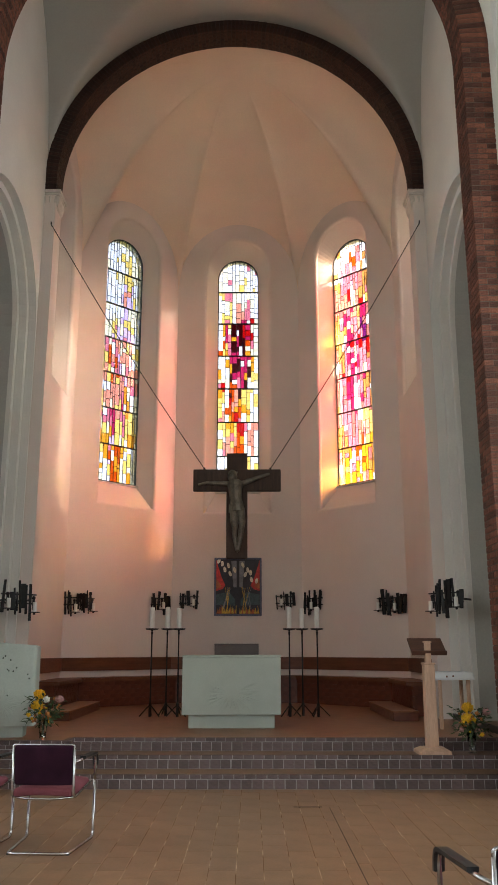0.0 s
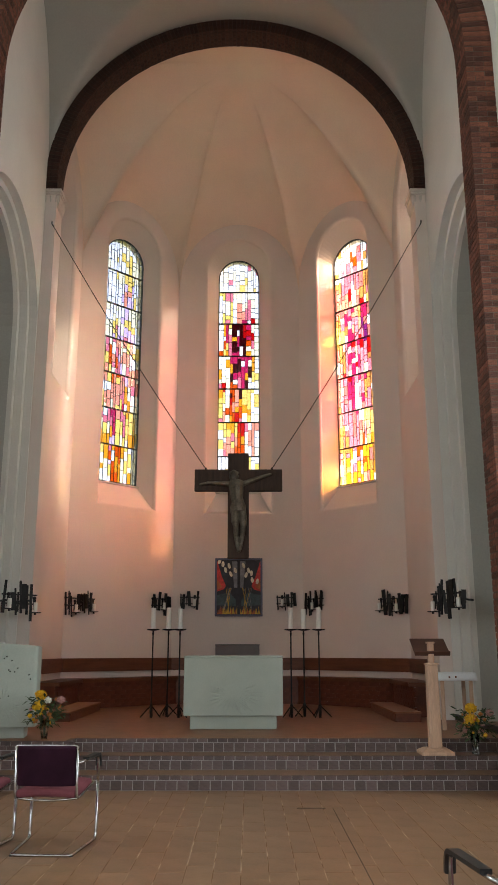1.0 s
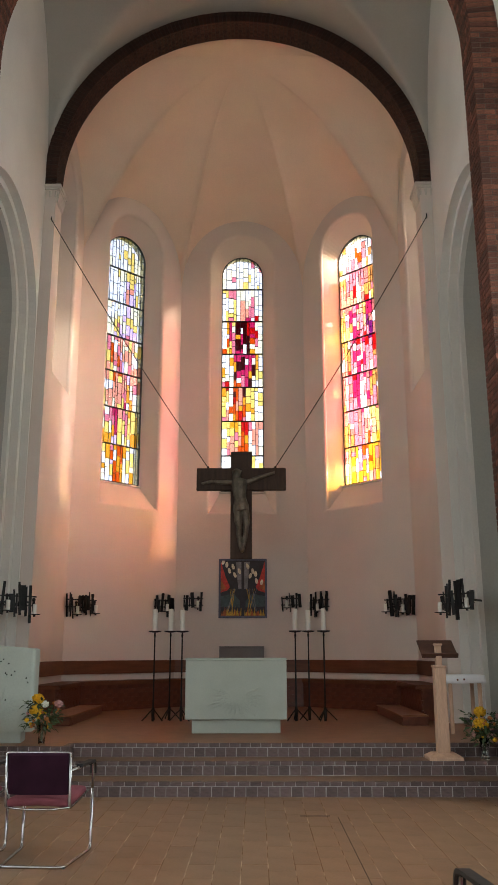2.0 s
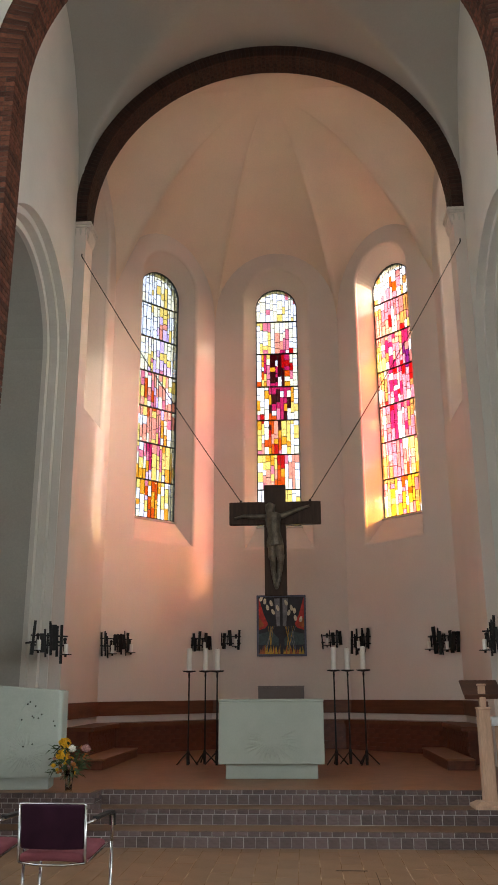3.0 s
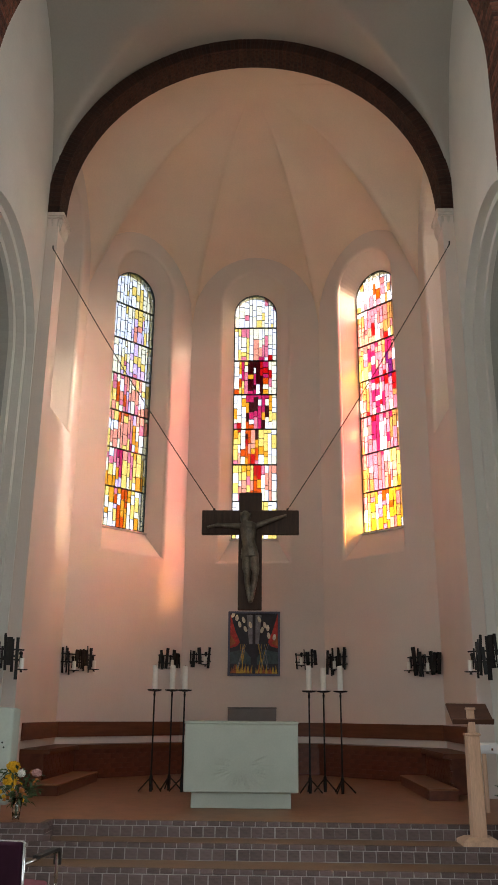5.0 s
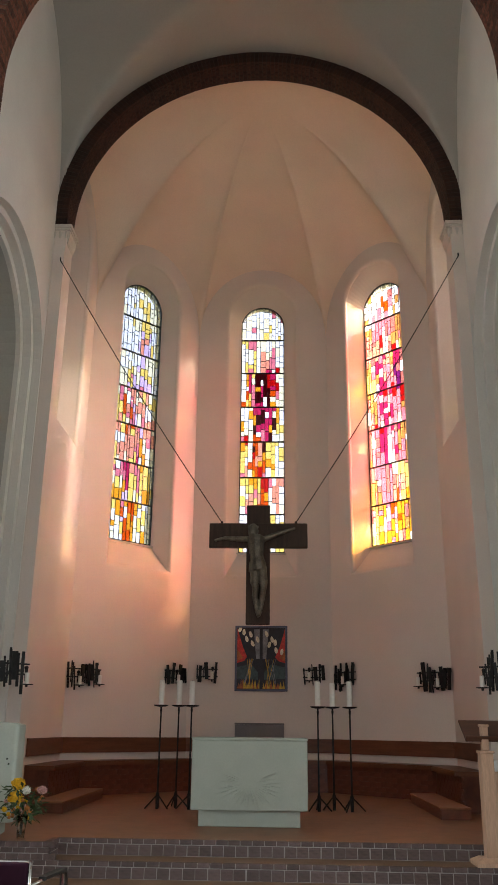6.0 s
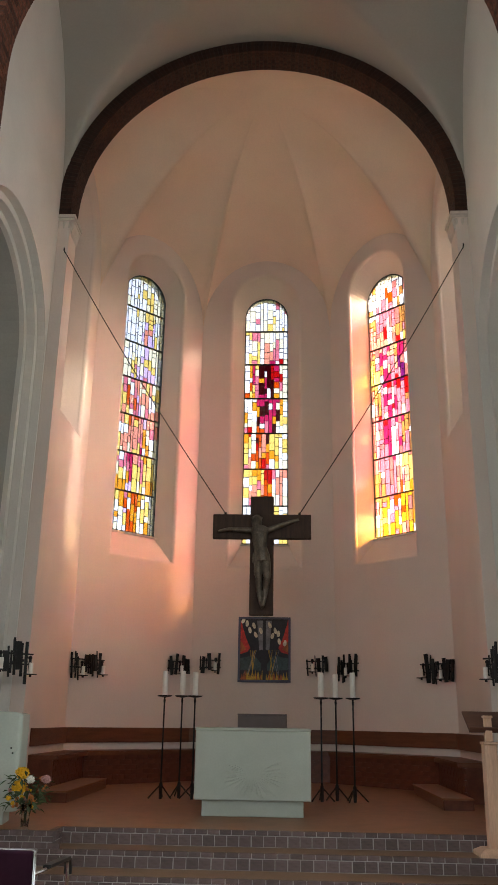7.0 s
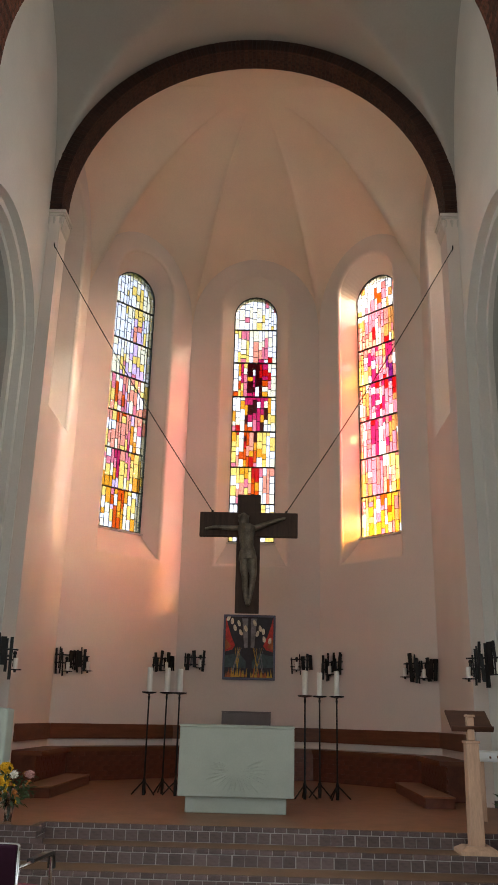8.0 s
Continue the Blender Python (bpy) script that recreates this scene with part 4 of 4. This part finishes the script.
def bouquet(x, y, z, flip, seed):
    rnd = random.Random(seed)
    ob = thing("flower_vase", "glass vase of yellow chrysanthemums, white and orange flowers", "flowers", group="flower vases by the steps", at=(x, y, z))
    part("vase", lathe(bmesh.new(), [(0.055, 0), (0.05, 0.012), (0.038, 0.03), (0.045, 0.12), (0.062, 0.24), (0.058, 0.24), (0.042, 0.12), (0.034, 0.035)], 18), VASE, ob, "clear glass vase", smooth=True)
    for k in range(14):
        st = bmesh.new()
        a, r = rnd.uniform(0, 6.28), rnd.uniform(0.05, 0.16)
        tube(st, [(0.015 * math.cos(a + 2), 0.015 * math.sin(a + 2), 0.03), (0.02 * math.cos(a), 0.02 * math.sin(a), 0.2), (r * math.cos(a), r * math.sin(a), rnd.uniform(0.3, 0.48))], 0.005, 5)
        part("stem", st, LEAF, ob)

    def head(px, py, pz, r, mat, name, n):
        bm = bmesh.new()
        for k in range(n):
            zc = 1 - 2 * (k + 0.5) / n
            a = 2.399963 * k
            d = Vector((math.sqrt(1 - zc * zc) * math.cos(a), math.sqrt(1 - zc * zc) * math.sin(a), zc * 0.85))
            q = d.orthogonal().normalized()
            w = d.cross(q)
            an = rnd.uniform(0, 6.28)
            q, w = q * math.cos(an) + w * math.sin(an), w * math.cos(an) - q * math.sin(an)
            l0, l1 = r * 0.45, r * rnd.uniform(0.88, 1.08)
            v = [bm.verts.new(d * l0 + q * r * 0.06), bm.verts.new(d * l0 - q * r * 0.06), bm.verts.new(d * l1 * 0.95 - q * r * 0.14), bm.verts.new(d * l1 + w * r * 0.1), bm.verts.new(d * l1 * 0.95 + q * r * 0.14)]
            bm.faces.new(v)
        bmesh.ops.create_icosphere(bm, subdivisions=2, radius=r * 0.72)
        bmesh.ops.translate(bm, vec=(px, py, pz), verts=bm.verts)
        part(name, bm, mat, ob)
    f = flip
    head(-0.05 * f, -0.07, 0.54, 0.075, YELLOW, "yellow_flower", 150)
    head(-0.06 * f, -0.10, 0.41, 0.082, YELLOW, "yellow_flower", 150)
    head(0.035 * f, -0.06, 0.48, 0.05, WHITE_PETAL, "white_flower", 90)
    head(0.19 * f, -0.02, 0.48, 0.055, PINK_PETAL, "pale_pink_flower", 90)
    for k in range(30):
        a, r, zz = rnd.uniform(0, 6.28), rnd.uniform(0.06, 0.20), rnd.uniform(0.20, 0.50)
        head(r * math.cos(a), r * math.sin(a) * 0.8 - 0.02, zz, rnd.uniform(0.016, 0.036), rnd.choice([ORANGE, ORANGE, PINK_PETAL, YELLOW]), "small_flower", 24)
    for k in range(240):
        a, r, zz = rnd.uniform(0, 6.28), rnd.uniform(0.03, 0.22), rnd.uniform(0.17, 0.52)
        if r > 0.14 and zz < 0.22:
            continue
        bm = bmesh.new()
        L, w = rnd.uniform(0.05, 0.10), rnd.uniform(0.010, 0.020)
        vs = [bm.verts.new(p) for p in ((0, 0, 0), (w, L * 0.4, 0.006), (0, L, -0.012), (-w, L * 0.4, 0.006))]
        mid = bm.verts.new((0, L * 0.45, -0.003))
        for p, q in zip(vs, vs[1:] + vs[:1]):
            bm.faces.new((p, q, mid))
        bmesh.ops.transform(bm, matrix=pose(r * math.cos(a), r * math.sin(a), zz, rnd.uniform(-60, 50), rnd.uniform(-50, 50), math.degrees(a) - 90), verts=bm.verts)
        part("leaf", bm, LEAF, ob)
    return ob


def chair(place, turn):
    """Cantilever chair of chrome tube; faces +y before it is turned."""
    ob = thing("cantilever_chair", "chrome tube cantilever chair with aubergine back and mauve seat", "chair", group="chairs in the nave", at=place, turn=turn)
    hw = 0.265
    base = rounded([(-hw, 0.33, 0.47), (-hw, 0.33, 0.012), (-hw + 0.04, -0.30, 0.012), (hw - 0.04, -0.30, 0.012), (hw, 0.33, 0.012), (hw, 0.33, 0.47)], 0.055)
    part("sled_frame", tube(bmesh.new(), base, 0.0115, 10), CHROME, ob, "chrome sled base", smooth=True)
    for s in (-1, 1):
        arm = rounded([(s * hw, 0.33, 0.44), (s * hw, 0.33, 0.675), (s * hw, -0.20, 0.685), (s * (hw - 0.045), -0.22, 0.665)], 0.06)
        part("arm_tube", tube(bmesh.new(), arm, 0.0115, 10), CHROME, ob, "chrome arm tube", smooth=True)
        bm = bmesh.new()
        pad = rounded([(s * hw, 0.345, 0.585), (s * hw, 0.335, 0.69), (s * hw, -0.12, 0.70)], 0.07, 6)
        prev = None
        for i, p in enumerate(pad):
            d = (pad[min(i + 1, len(pad) - 1)] - pad[max(i - 1, 0)]).normalized()
            nrm = Vector((0, -d.z, d.y))
            ring = [bm.verts.new(p + Vector((sx * 0.024, 0, 0)) + nrm * k) for sx, k in ((-1, -0.006), (1, -0.006), (1, 0.012), (0.6, 0.018), (-0.6, 0.018), (-1, 0.012))]
            if prev:
                bridge(bm, prev, ring)
            else:
                bm.faces.new(ring)
            prev = ring
        bm.faces.new(prev)
        part("armrest", bm, RUBBER, ob, "black curved arm pad")
        back = rounded([(s * 0.235, 0.31, 0.455), (s * 0.232, -0.24, 0.405), (s * 0.232, -0.27, 0.80)], 0.05)
        part("back_upright", tube(bmesh.new(), back, 0.0105, 10), CHROME, ob, smooth=True)
    part("back_top_tube", tube(bmesh.new(), rounded([(-0.232, -0.268, 0.76), (-0.236, -0.272, 0.806), (0.236, -0.272, 0.806), (0.232, -0.268, 0.76)], 0.025), 0.009, 8), CHROME, ob, smooth=True)
    part("seat_rail", tube(bmesh.new(), [(-0.235, 0.31, 0.455), (0.235, 0.31, 0.455)], 0.0105, 8), CHROME, ob, smooth=True)
    part("rear_rail", tube(bmesh.new(), rounded([(-0.232, -0.235, 0.412), (-0.1, -0.262, 0.40), (0.1, -0.262, 0.40), (0.232, -0.235, 0.412)], 0.05), 0.009, 8), CHROME, ob, smooth=True)
    bm = boxed(-0.222, 0.222, -0.02, 0.02, 0.0, 0.305, bevel=0.016)
    bmesh.ops.subdivide_edges(bm, edges=[e for e in bm.edges if abs(e.verts[0].co.x - e.verts[1].co.x) > 0.2], cuts=7)
    for v in bm.verts:
        v.co.y -= 0.018 * (1 - (v.co.x / 0.222) ** 2)
    bmesh.ops.transform(bm, matrix=pose(0, -0.232, 0.502, 7), verts=bm.verts)
    part("backrest", bm, FABRIC, ob, "dark aubergine upholstered backrest", smooth=False)
    bm = boxed(-0.225, 0.225, -0.255, 0.32, 0.0, 0.065, bevel=0.024)
    bmesh.ops.subdivide_edges(bm, edges=[e for e in bm.edges if e.calc_length() > 0.2], cuts=5, use_grid_fill=True)
    for v in bm.verts:
        v.co.z += 0.012 * (1 - (v.co.x / 0.225) ** 2) + (0.025 if v.co.y > 0.2 else 0) * 0.5
    bmesh.ops.transform(bm, matrix=pose(0, 0, 0.41), verts=bm.verts)
    part("seat", bm, FABRIC_SEAT, ob, "mauve upholstered seat")
    for s in (-1, 1):
        part("floor_glide", lathe(bmesh.new(), [(0.014, 0), (0.016, 0.006), (0.012, 0.014)], 10, (s * (hw - 0.045), -0.285, -0.002)), RUBBER, ob)
    return ob


altar()
crucifix()
chain((-3.38, 13.945, 9.18), (-0.49, 13.945, 4.56))
chain((3.42, 13.945, 9.20), (0.64, 13.945, 4.56))
painting()
grey = thing("grey_case", "low grey case on the bench behind the altar", "case", at=(0.0, YC + AP - 0.36, 1.035))
part("body", boxed(-0.47, 0.47, 0, 0.33, 0, 0.62, bevel=0.012), GREY_BOX, grey)
part("lid", boxed(-0.475, 0.475, -0.006, 0.334, 0.622, 0.65, bevel=0.006), GREY_BOX, grey)
for i, (x, y, top, h) in enumerate(((-1.37, 14.47, 1.41, 0.36), (-1.13, 14.68, 1.415, 0.37), (-0.915, 14.47, 1.41, 0.35), (0.955, 14.47, 1.41, 0.365), (1.185, 14.70, 1.415, 0.35), (1.425, 14.47, 1.41, 0.37))):
    candle_stand(x, y, 0, top, h, (0, 25, -10, 8, 0, 30)[i])


def on_facet(deg, u, z, gap=0.0):
    p = facet_place(radians(deg), -gap)(u, z)
    return (p.x, p.y, p.z)


sconce(on_facet(-45, -1.13, 2.47, 0.03), 45, 0.70, 1, [(-0.13, -0.20), (0.29, -0.17)], 0.56)
sconce(on_facet(-45, 0.96, 2.55), 45, 0.50, 2, [(0.03, -0.15)], 0.55)
sconce(on_facet(0, -1.05, 2.60), 0, 0.42, 3, [(0.10, -0.12)], 0.46)
sconce(on_facet(0, 1.07, 2.60), 0, 0.42, 4, [(-0.10, -0.12)], 0.46)
sconce(on_facet(45, -0.94, 2.55), -45, 0.50, 5, [(-0.02, -0.15)], 0.55)
sconce(on_facet(45, 1.13, 2.47, 0.03), -45, 0.70, 6, [(-0.29, -0.15), (0.12, -0.18)], 0.56)
sconce((-3.38, 13.36, 2.31), 40, 0.58, 7, [(0.24, -0.19), (-0.20, -0.14)], 0.64, 0.45)
sconce((3.38, 13.22, 2.32), -40, 0.58, 8, [(-0.24, -0.19), (0.20, -0.14)], 0.64, 0.45)
ambo()
lectern()
side_table()
bouquet(-2.25, 10.78, PLAT, 1, 5)
bouquet(3.03, 10.86, STEP_Z[1], 1, 6)
first = chair((-1.335, 7.34, 0), -3)
first.scale = (1.06, 1.0, 1.0)
copy_thing(first, pose(-2.03, 7.36, 0, 0, 0, -3))
copy_thing(first, pose(1.45, 3.78, 0, 0, 0, 5))


# ---- bench round the apse ----
def ring_sector(bm, d_in, d_out, z0, z1):
    """A band along the apse walls, between two distances from their faces."""
    lo = []
    for d in (d_in, d_out):
        pts = [tuple(p) for p in apse_corners(d)]
        lo.append([(pts[0][0], pts[0][1] + 0.55)] + pts[1:-1] + [(pts[-1][0], pts[-1][1] + 0.55)])
    a0, b0 = ([bm.verts.new((x, y, z0)) for x, y in p] for p in lo)
    a1, b1 = ([bm.verts.new((x, y, z1)) for x, y in p] for p in lo)
    for p, q in ((a0, b0), (b0, b1), (b1, a1), (a1, a0)):
        for i in range(5):
            bm.faces.new((p[i], p[i + 1], q[i + 1], q[i]))
    bm.faces.new((a0[0], b0[0], b1[0], a1[0]))
    bm.faces.new((a0[-1], b0[-1], b1[-1], a1[-1]))
    return bm


bench = thing("bench", "red-brown brick bench with a brown seat and back board", "bench", at=(0, 0, 0))
part("brick_base", ring_sector(bmesh.new(), -0.40, -0.002, PLAT - 0.02, 0.965), BRICK_SEAT, bench)
part("seat_slab", ring_sector(bmesh.new(), -0.47, -0.002, 0.965, 1.03), BOARD, bench, "brown wooden seat")
part("seat_edge", ring_sector(bmesh.new(), -0.485, -0.472, 0.955, 1.012), BOARD, bench, "dark brown seat edge")
part("back_board", ring_sector(bmesh.new(), -0.045, -0.003, 1.15, 1.405), BOARD, bench, "brown wooden back board")
for side in (-1, 1):
    fs = thing("foot_step", "low red brick foot step before the bench", "step", group="foot steps of the bench", at=(side * 2.72, 14.5, PLAT))
    part("step_body", boxed(-0.2, 0.2, -0.9, 1.75, -0.01, 0.125, bevel=0.008), BRICK_SEAT, fs)
    part("step_top", boxed(-0.215, 0.205, -0.91, 1.76, 0.125, 0.15, bevel=0.006), TILE_RED, fs)
for side in (-1, 1):
    x0, x1 = sorted((side * (BAY_W - 0.012), side * (BAY_W + 0.03)))
    kb = part("baseboard", boxed(x0, x1, 10.1, BAY_Y1 - 0.005, PLAT, PLAT + 0.09, bevel=0.004), RUBBER)
    tagged(kb, "dark painted baseboard along the chancel wall", "baseboard", kind="structure")
# END THINGS
# STEPS
# ---- brick arches, piers, steps and floor, piece by piece ----
aa = brick_arch("brick_arch_apse", "dark brown brick arch in front of the apse", ARCH_IN, ARCH_IN + ARCH_RING, BAY_Y1 - 0.03, BAY_Y1 + ARCH_DEEP, 140, BRICK_DARK, MORTAR_DARK)
aa.location.z = SPRING + STILT
for side in (-1, 1):
    for k in range(4):
        for ya, yb in ((BAY_Y1 - 0.03, BAY_Y1 + 0.22), (BAY_Y1 + 0.23, BAY_Y1 + ARCH_DEEP)):
            x0, x1 = sorted((side * ARCH_IN, side * (ARCH_IN + ARCH_RING)))
            b = part("brick", boxed(x0, x1, ya, yb, -STILT + k * STILT / 4 + 0.004, -STILT + (k + 1) * STILT / 4 - 0.006), BRICK_DARK, aa)
na = brick_arch("brick_arch_nave", "dark red brick arch between nave and chancel", R_IN, R_OUT, PIER_Y0, PIER_Y1 + 0.02, 134, BRICK_RED, MORTAR_PIER)
na.location.z = NAVE_SPRING

BR = {w: mesh_of(boxed(0, w, 0, 1, 0, 0.064, bevel=0.003), "pier_brick", BRICK_RED) for w in (0.11, 0.235, 0.36)}
for side in (-1, 1):
    x0, x1 = sorted((side * (PIER_X + 0.008), side * (PIER_X + 0.356)))
    p = part("pier", boxed(x0, x1, PIER_Y0 + 0.006, PIER_Y1 + 0.01, 0, NAVE_SPRING), MORTAR_PIER)
    tagged(p, "dark red brick pier of the chancel arch", "pier", group="piers of the chancel arch", kind="structure")
    rnd = random.Random(side + 5)
    rest = bmesh.new()
    for k in range(123):
        z = NAVE_SPRING - (k + 1) * 0.0755
        w = 0.235 if k % 2 else 0.11
        cells = [(0, w, 0, 0.22 if k % 2 else 0.34), (0, 0.235, 0.23 if k % 2 else 0.35, 0.47), (w + 0.01, 0.358, 0, 0.2)]
        for a, b, c, d in cells:
            xa, xb = sorted((side * (PIER_X + a), side * (PIER_X + b)))
            j = rnd.uniform(-0.002, 0.002)
            if k < 98:
                wide = 0.11 if b - a < 0.2 else 0.235
                ob = new("brick", BR[wide])
                ob.parent = p
                ob.matrix_basis = pose(xa, PIER_Y0 + c + j, z + rnd.uniform(-0.002, 0.002), 0, rnd.uniform(-0.5, 0.5)) @ Matrix.Diagonal(((xb - xa) / wide, d - c, rnd.uniform(0.94, 1.03), 1))
            else:
                box(rest, xa, xb, PIER_Y0 + c + j, PIER_Y0 + d + j, z, z + 0.064)
    r = part("lower_bricks", rest, BRICK_RED, p)
    tagged(r, kind="stuff")

# steps: thin tread bricks over a course of upright bricks
UP = mesh_of(boxed(0, 0.118, 0, 0.06, 0, 1, bevel=0.0), "step_header", BRICK_STEP)
FLAT = mesh_of(boxed(0, 0.118, 0, 0.055, 0, 0.045, bevel=0.003), "step_tread", BRICK_STEP)
for k in range(3):
    y0, zt, zb = STEP_Y[k], STEP_Z[k], (0.0, STEP_Z[0], STEP_Z[1])[k]
    yb = (STEP_Y + (STEP_Y[2] + 0.07,))[k + 1]
    st = part("step", boxed(-3.62, 3.62, y0 + 0.005, yb + 0.02, zb - 0.02, zt - 0.006), MORTAR)
    tagged(st, "brown brick step with pale mortar joints", "step", group="chancel steps", kind="structure")
    rnd = random.Random(k)
    nb = 57
    for i in range(nb):
        x = -3.6 + i * 0.1265
        b = new("brick", UP)
        b.parent = st
        b.matrix_basis = pose(x + rnd.uniform(-0.003, 0.003), y0 + rnd.uniform(-0.002, 0.003), zb + 0.004, 0, rnd.uniform(-0.8, 0.8)) @ Matrix.Diagonal((1, 1, zt - zb - 0.058, 1))
        b = new("brick", FLAT)
        b.parent = st
        b.matrix_basis = pose(x + (0.045 if k != 1 else 0.02), y0 - 0.004 + rnd.uniform(-0.002, 0.002), zt - 0.045)
    tr = part("tread", boxed(-3.6, 3.6, y0 + 0.054, yb + 0.01, zt - 0.03, zt - 0.001), TILE, st, "worn brown tread tiles")

# raised block beside the steps, under the ambo
blk = part("block_platform", boxed(-3.62, -1.93, 10.69, STEP_Y[2] + 0.3, 0.1, PLAT - 0.002), MORTAR)
tagged(blk, "brown brick block carrying the ambo beside the steps", "platform", kind="structure")
for z0, z1, off in ((0.17, 0.265, 0.0), (0.275, 0.37, 0.06), (0.38, PLAT - 0.05, 0.0), (PLAT - 0.045, PLAT + 0.004, 0.045)):
    me = mesh_of(boxed(0, 0.118, 0, 0.06, z0, z1), "block_brick", BRICK_STEP)
    for i in range(13):
        b = new("brick", me)
        b.parent = blk
        b.matrix_basis = pose(-3.55 + off + i * 0.1265, 10.68, 0)
    for i in range(3):
        b = new("brick", me)
        b.parent = blk
        b.matrix_basis = pose(-1.922, 10.70 + i * 0.1265, 0, 0, 0, 90)
cap_top = part("top_tiles", boxed(-3.6, -1.94, 10.74, STEP_Y[2] + 0.3, PLAT - 0.002, PLAT + 0.002), TILE_RED, blk)

# bench bricks
BB = mesh_of(boxed(0, 0.24, 0, 0.03, 0, 0.072, bevel=0.002), "bench_brick", BRICK_SEAT)
for deg in (-90, -45, 0, 45, 90):
    m = Matrix.Translation(facet_place(radians(deg), -0.406)(0, 0)) @ pose(0, 0, 0, 0, 0, -deg)
    e0, hl = facet_ends(deg, -0.42)
    for c in range(6):
        n = int((hl - e0) / 0.248)
        for i in range(n):
            x = e0 + 0.01 + i * 0.25 + (0.1 if c % 2 else 0)
            if x + 0.24 > hl or (abs(deg) == 90 and (x * (1 if deg > 0 else -1)) > HALF - 0.6):
                continue
            b = new("brick", BB)
            b.parent = bench
            b.matrix_basis = m @ pose(x, 0, PLAT + 0.004 + c * 0.081)

# nave floor tiles
TL = mesh_of(boxed(0, 0.193, 0, 0.3985, -0.03, 0, bevel=0.0015), "nave_tile", TILE)
rnd = random.Random(12)
far = bmesh.new()
for i in range(-34, 34):
    for j in range(-1, 60):
        x, y = i * 0.2, STEP_Y[0] - 0.4 * (j + 1) + (0.2 if i % 2 else 0.0)
        if y > STEP_Y[0] - 0.02:
            continue
        if -14 <= i < 14 and -1 <= j < 9:
            b = new("tile", TL)
            b.parent = floor
            b.matrix_basis = pose(x, y, rnd.uniform(0.0, 0.0015))
        else:
            z = rnd.uniform(0.0, 0.0015)
            vs = [far.verts.new((x + a, y + b2, z)) for a, b2 in ((0, 0), (0.193, 0), (0.193, 0.3985), (0, 0.3985))]
            lo = [far.verts.new((v.co.x, v.co.y, -0.03)) for v in vs]
            far.faces.new(vs)
            bridge(far, vs, lo)
ft = part("outer_tiles", far, TILE, floor)
tagged(ft, kind="stuff")
scratch = thing("floor_mark", "dark narrow hatch slot in the tile floor", "floor mark", at=(0.88, 9.09, 0.0))
part("slot", boxed(-0.145, 0.145, -0.014, 0.014, -0.01, 0.004), MORTAR_DARK, scratch)
joint = part("expansion_joint", boxed(1.094, 1.100, 5.2, 9.05, -0.01, 0.0035), MORTAR_DARK, floor, "dark worn expansion joint")
# END STEPS
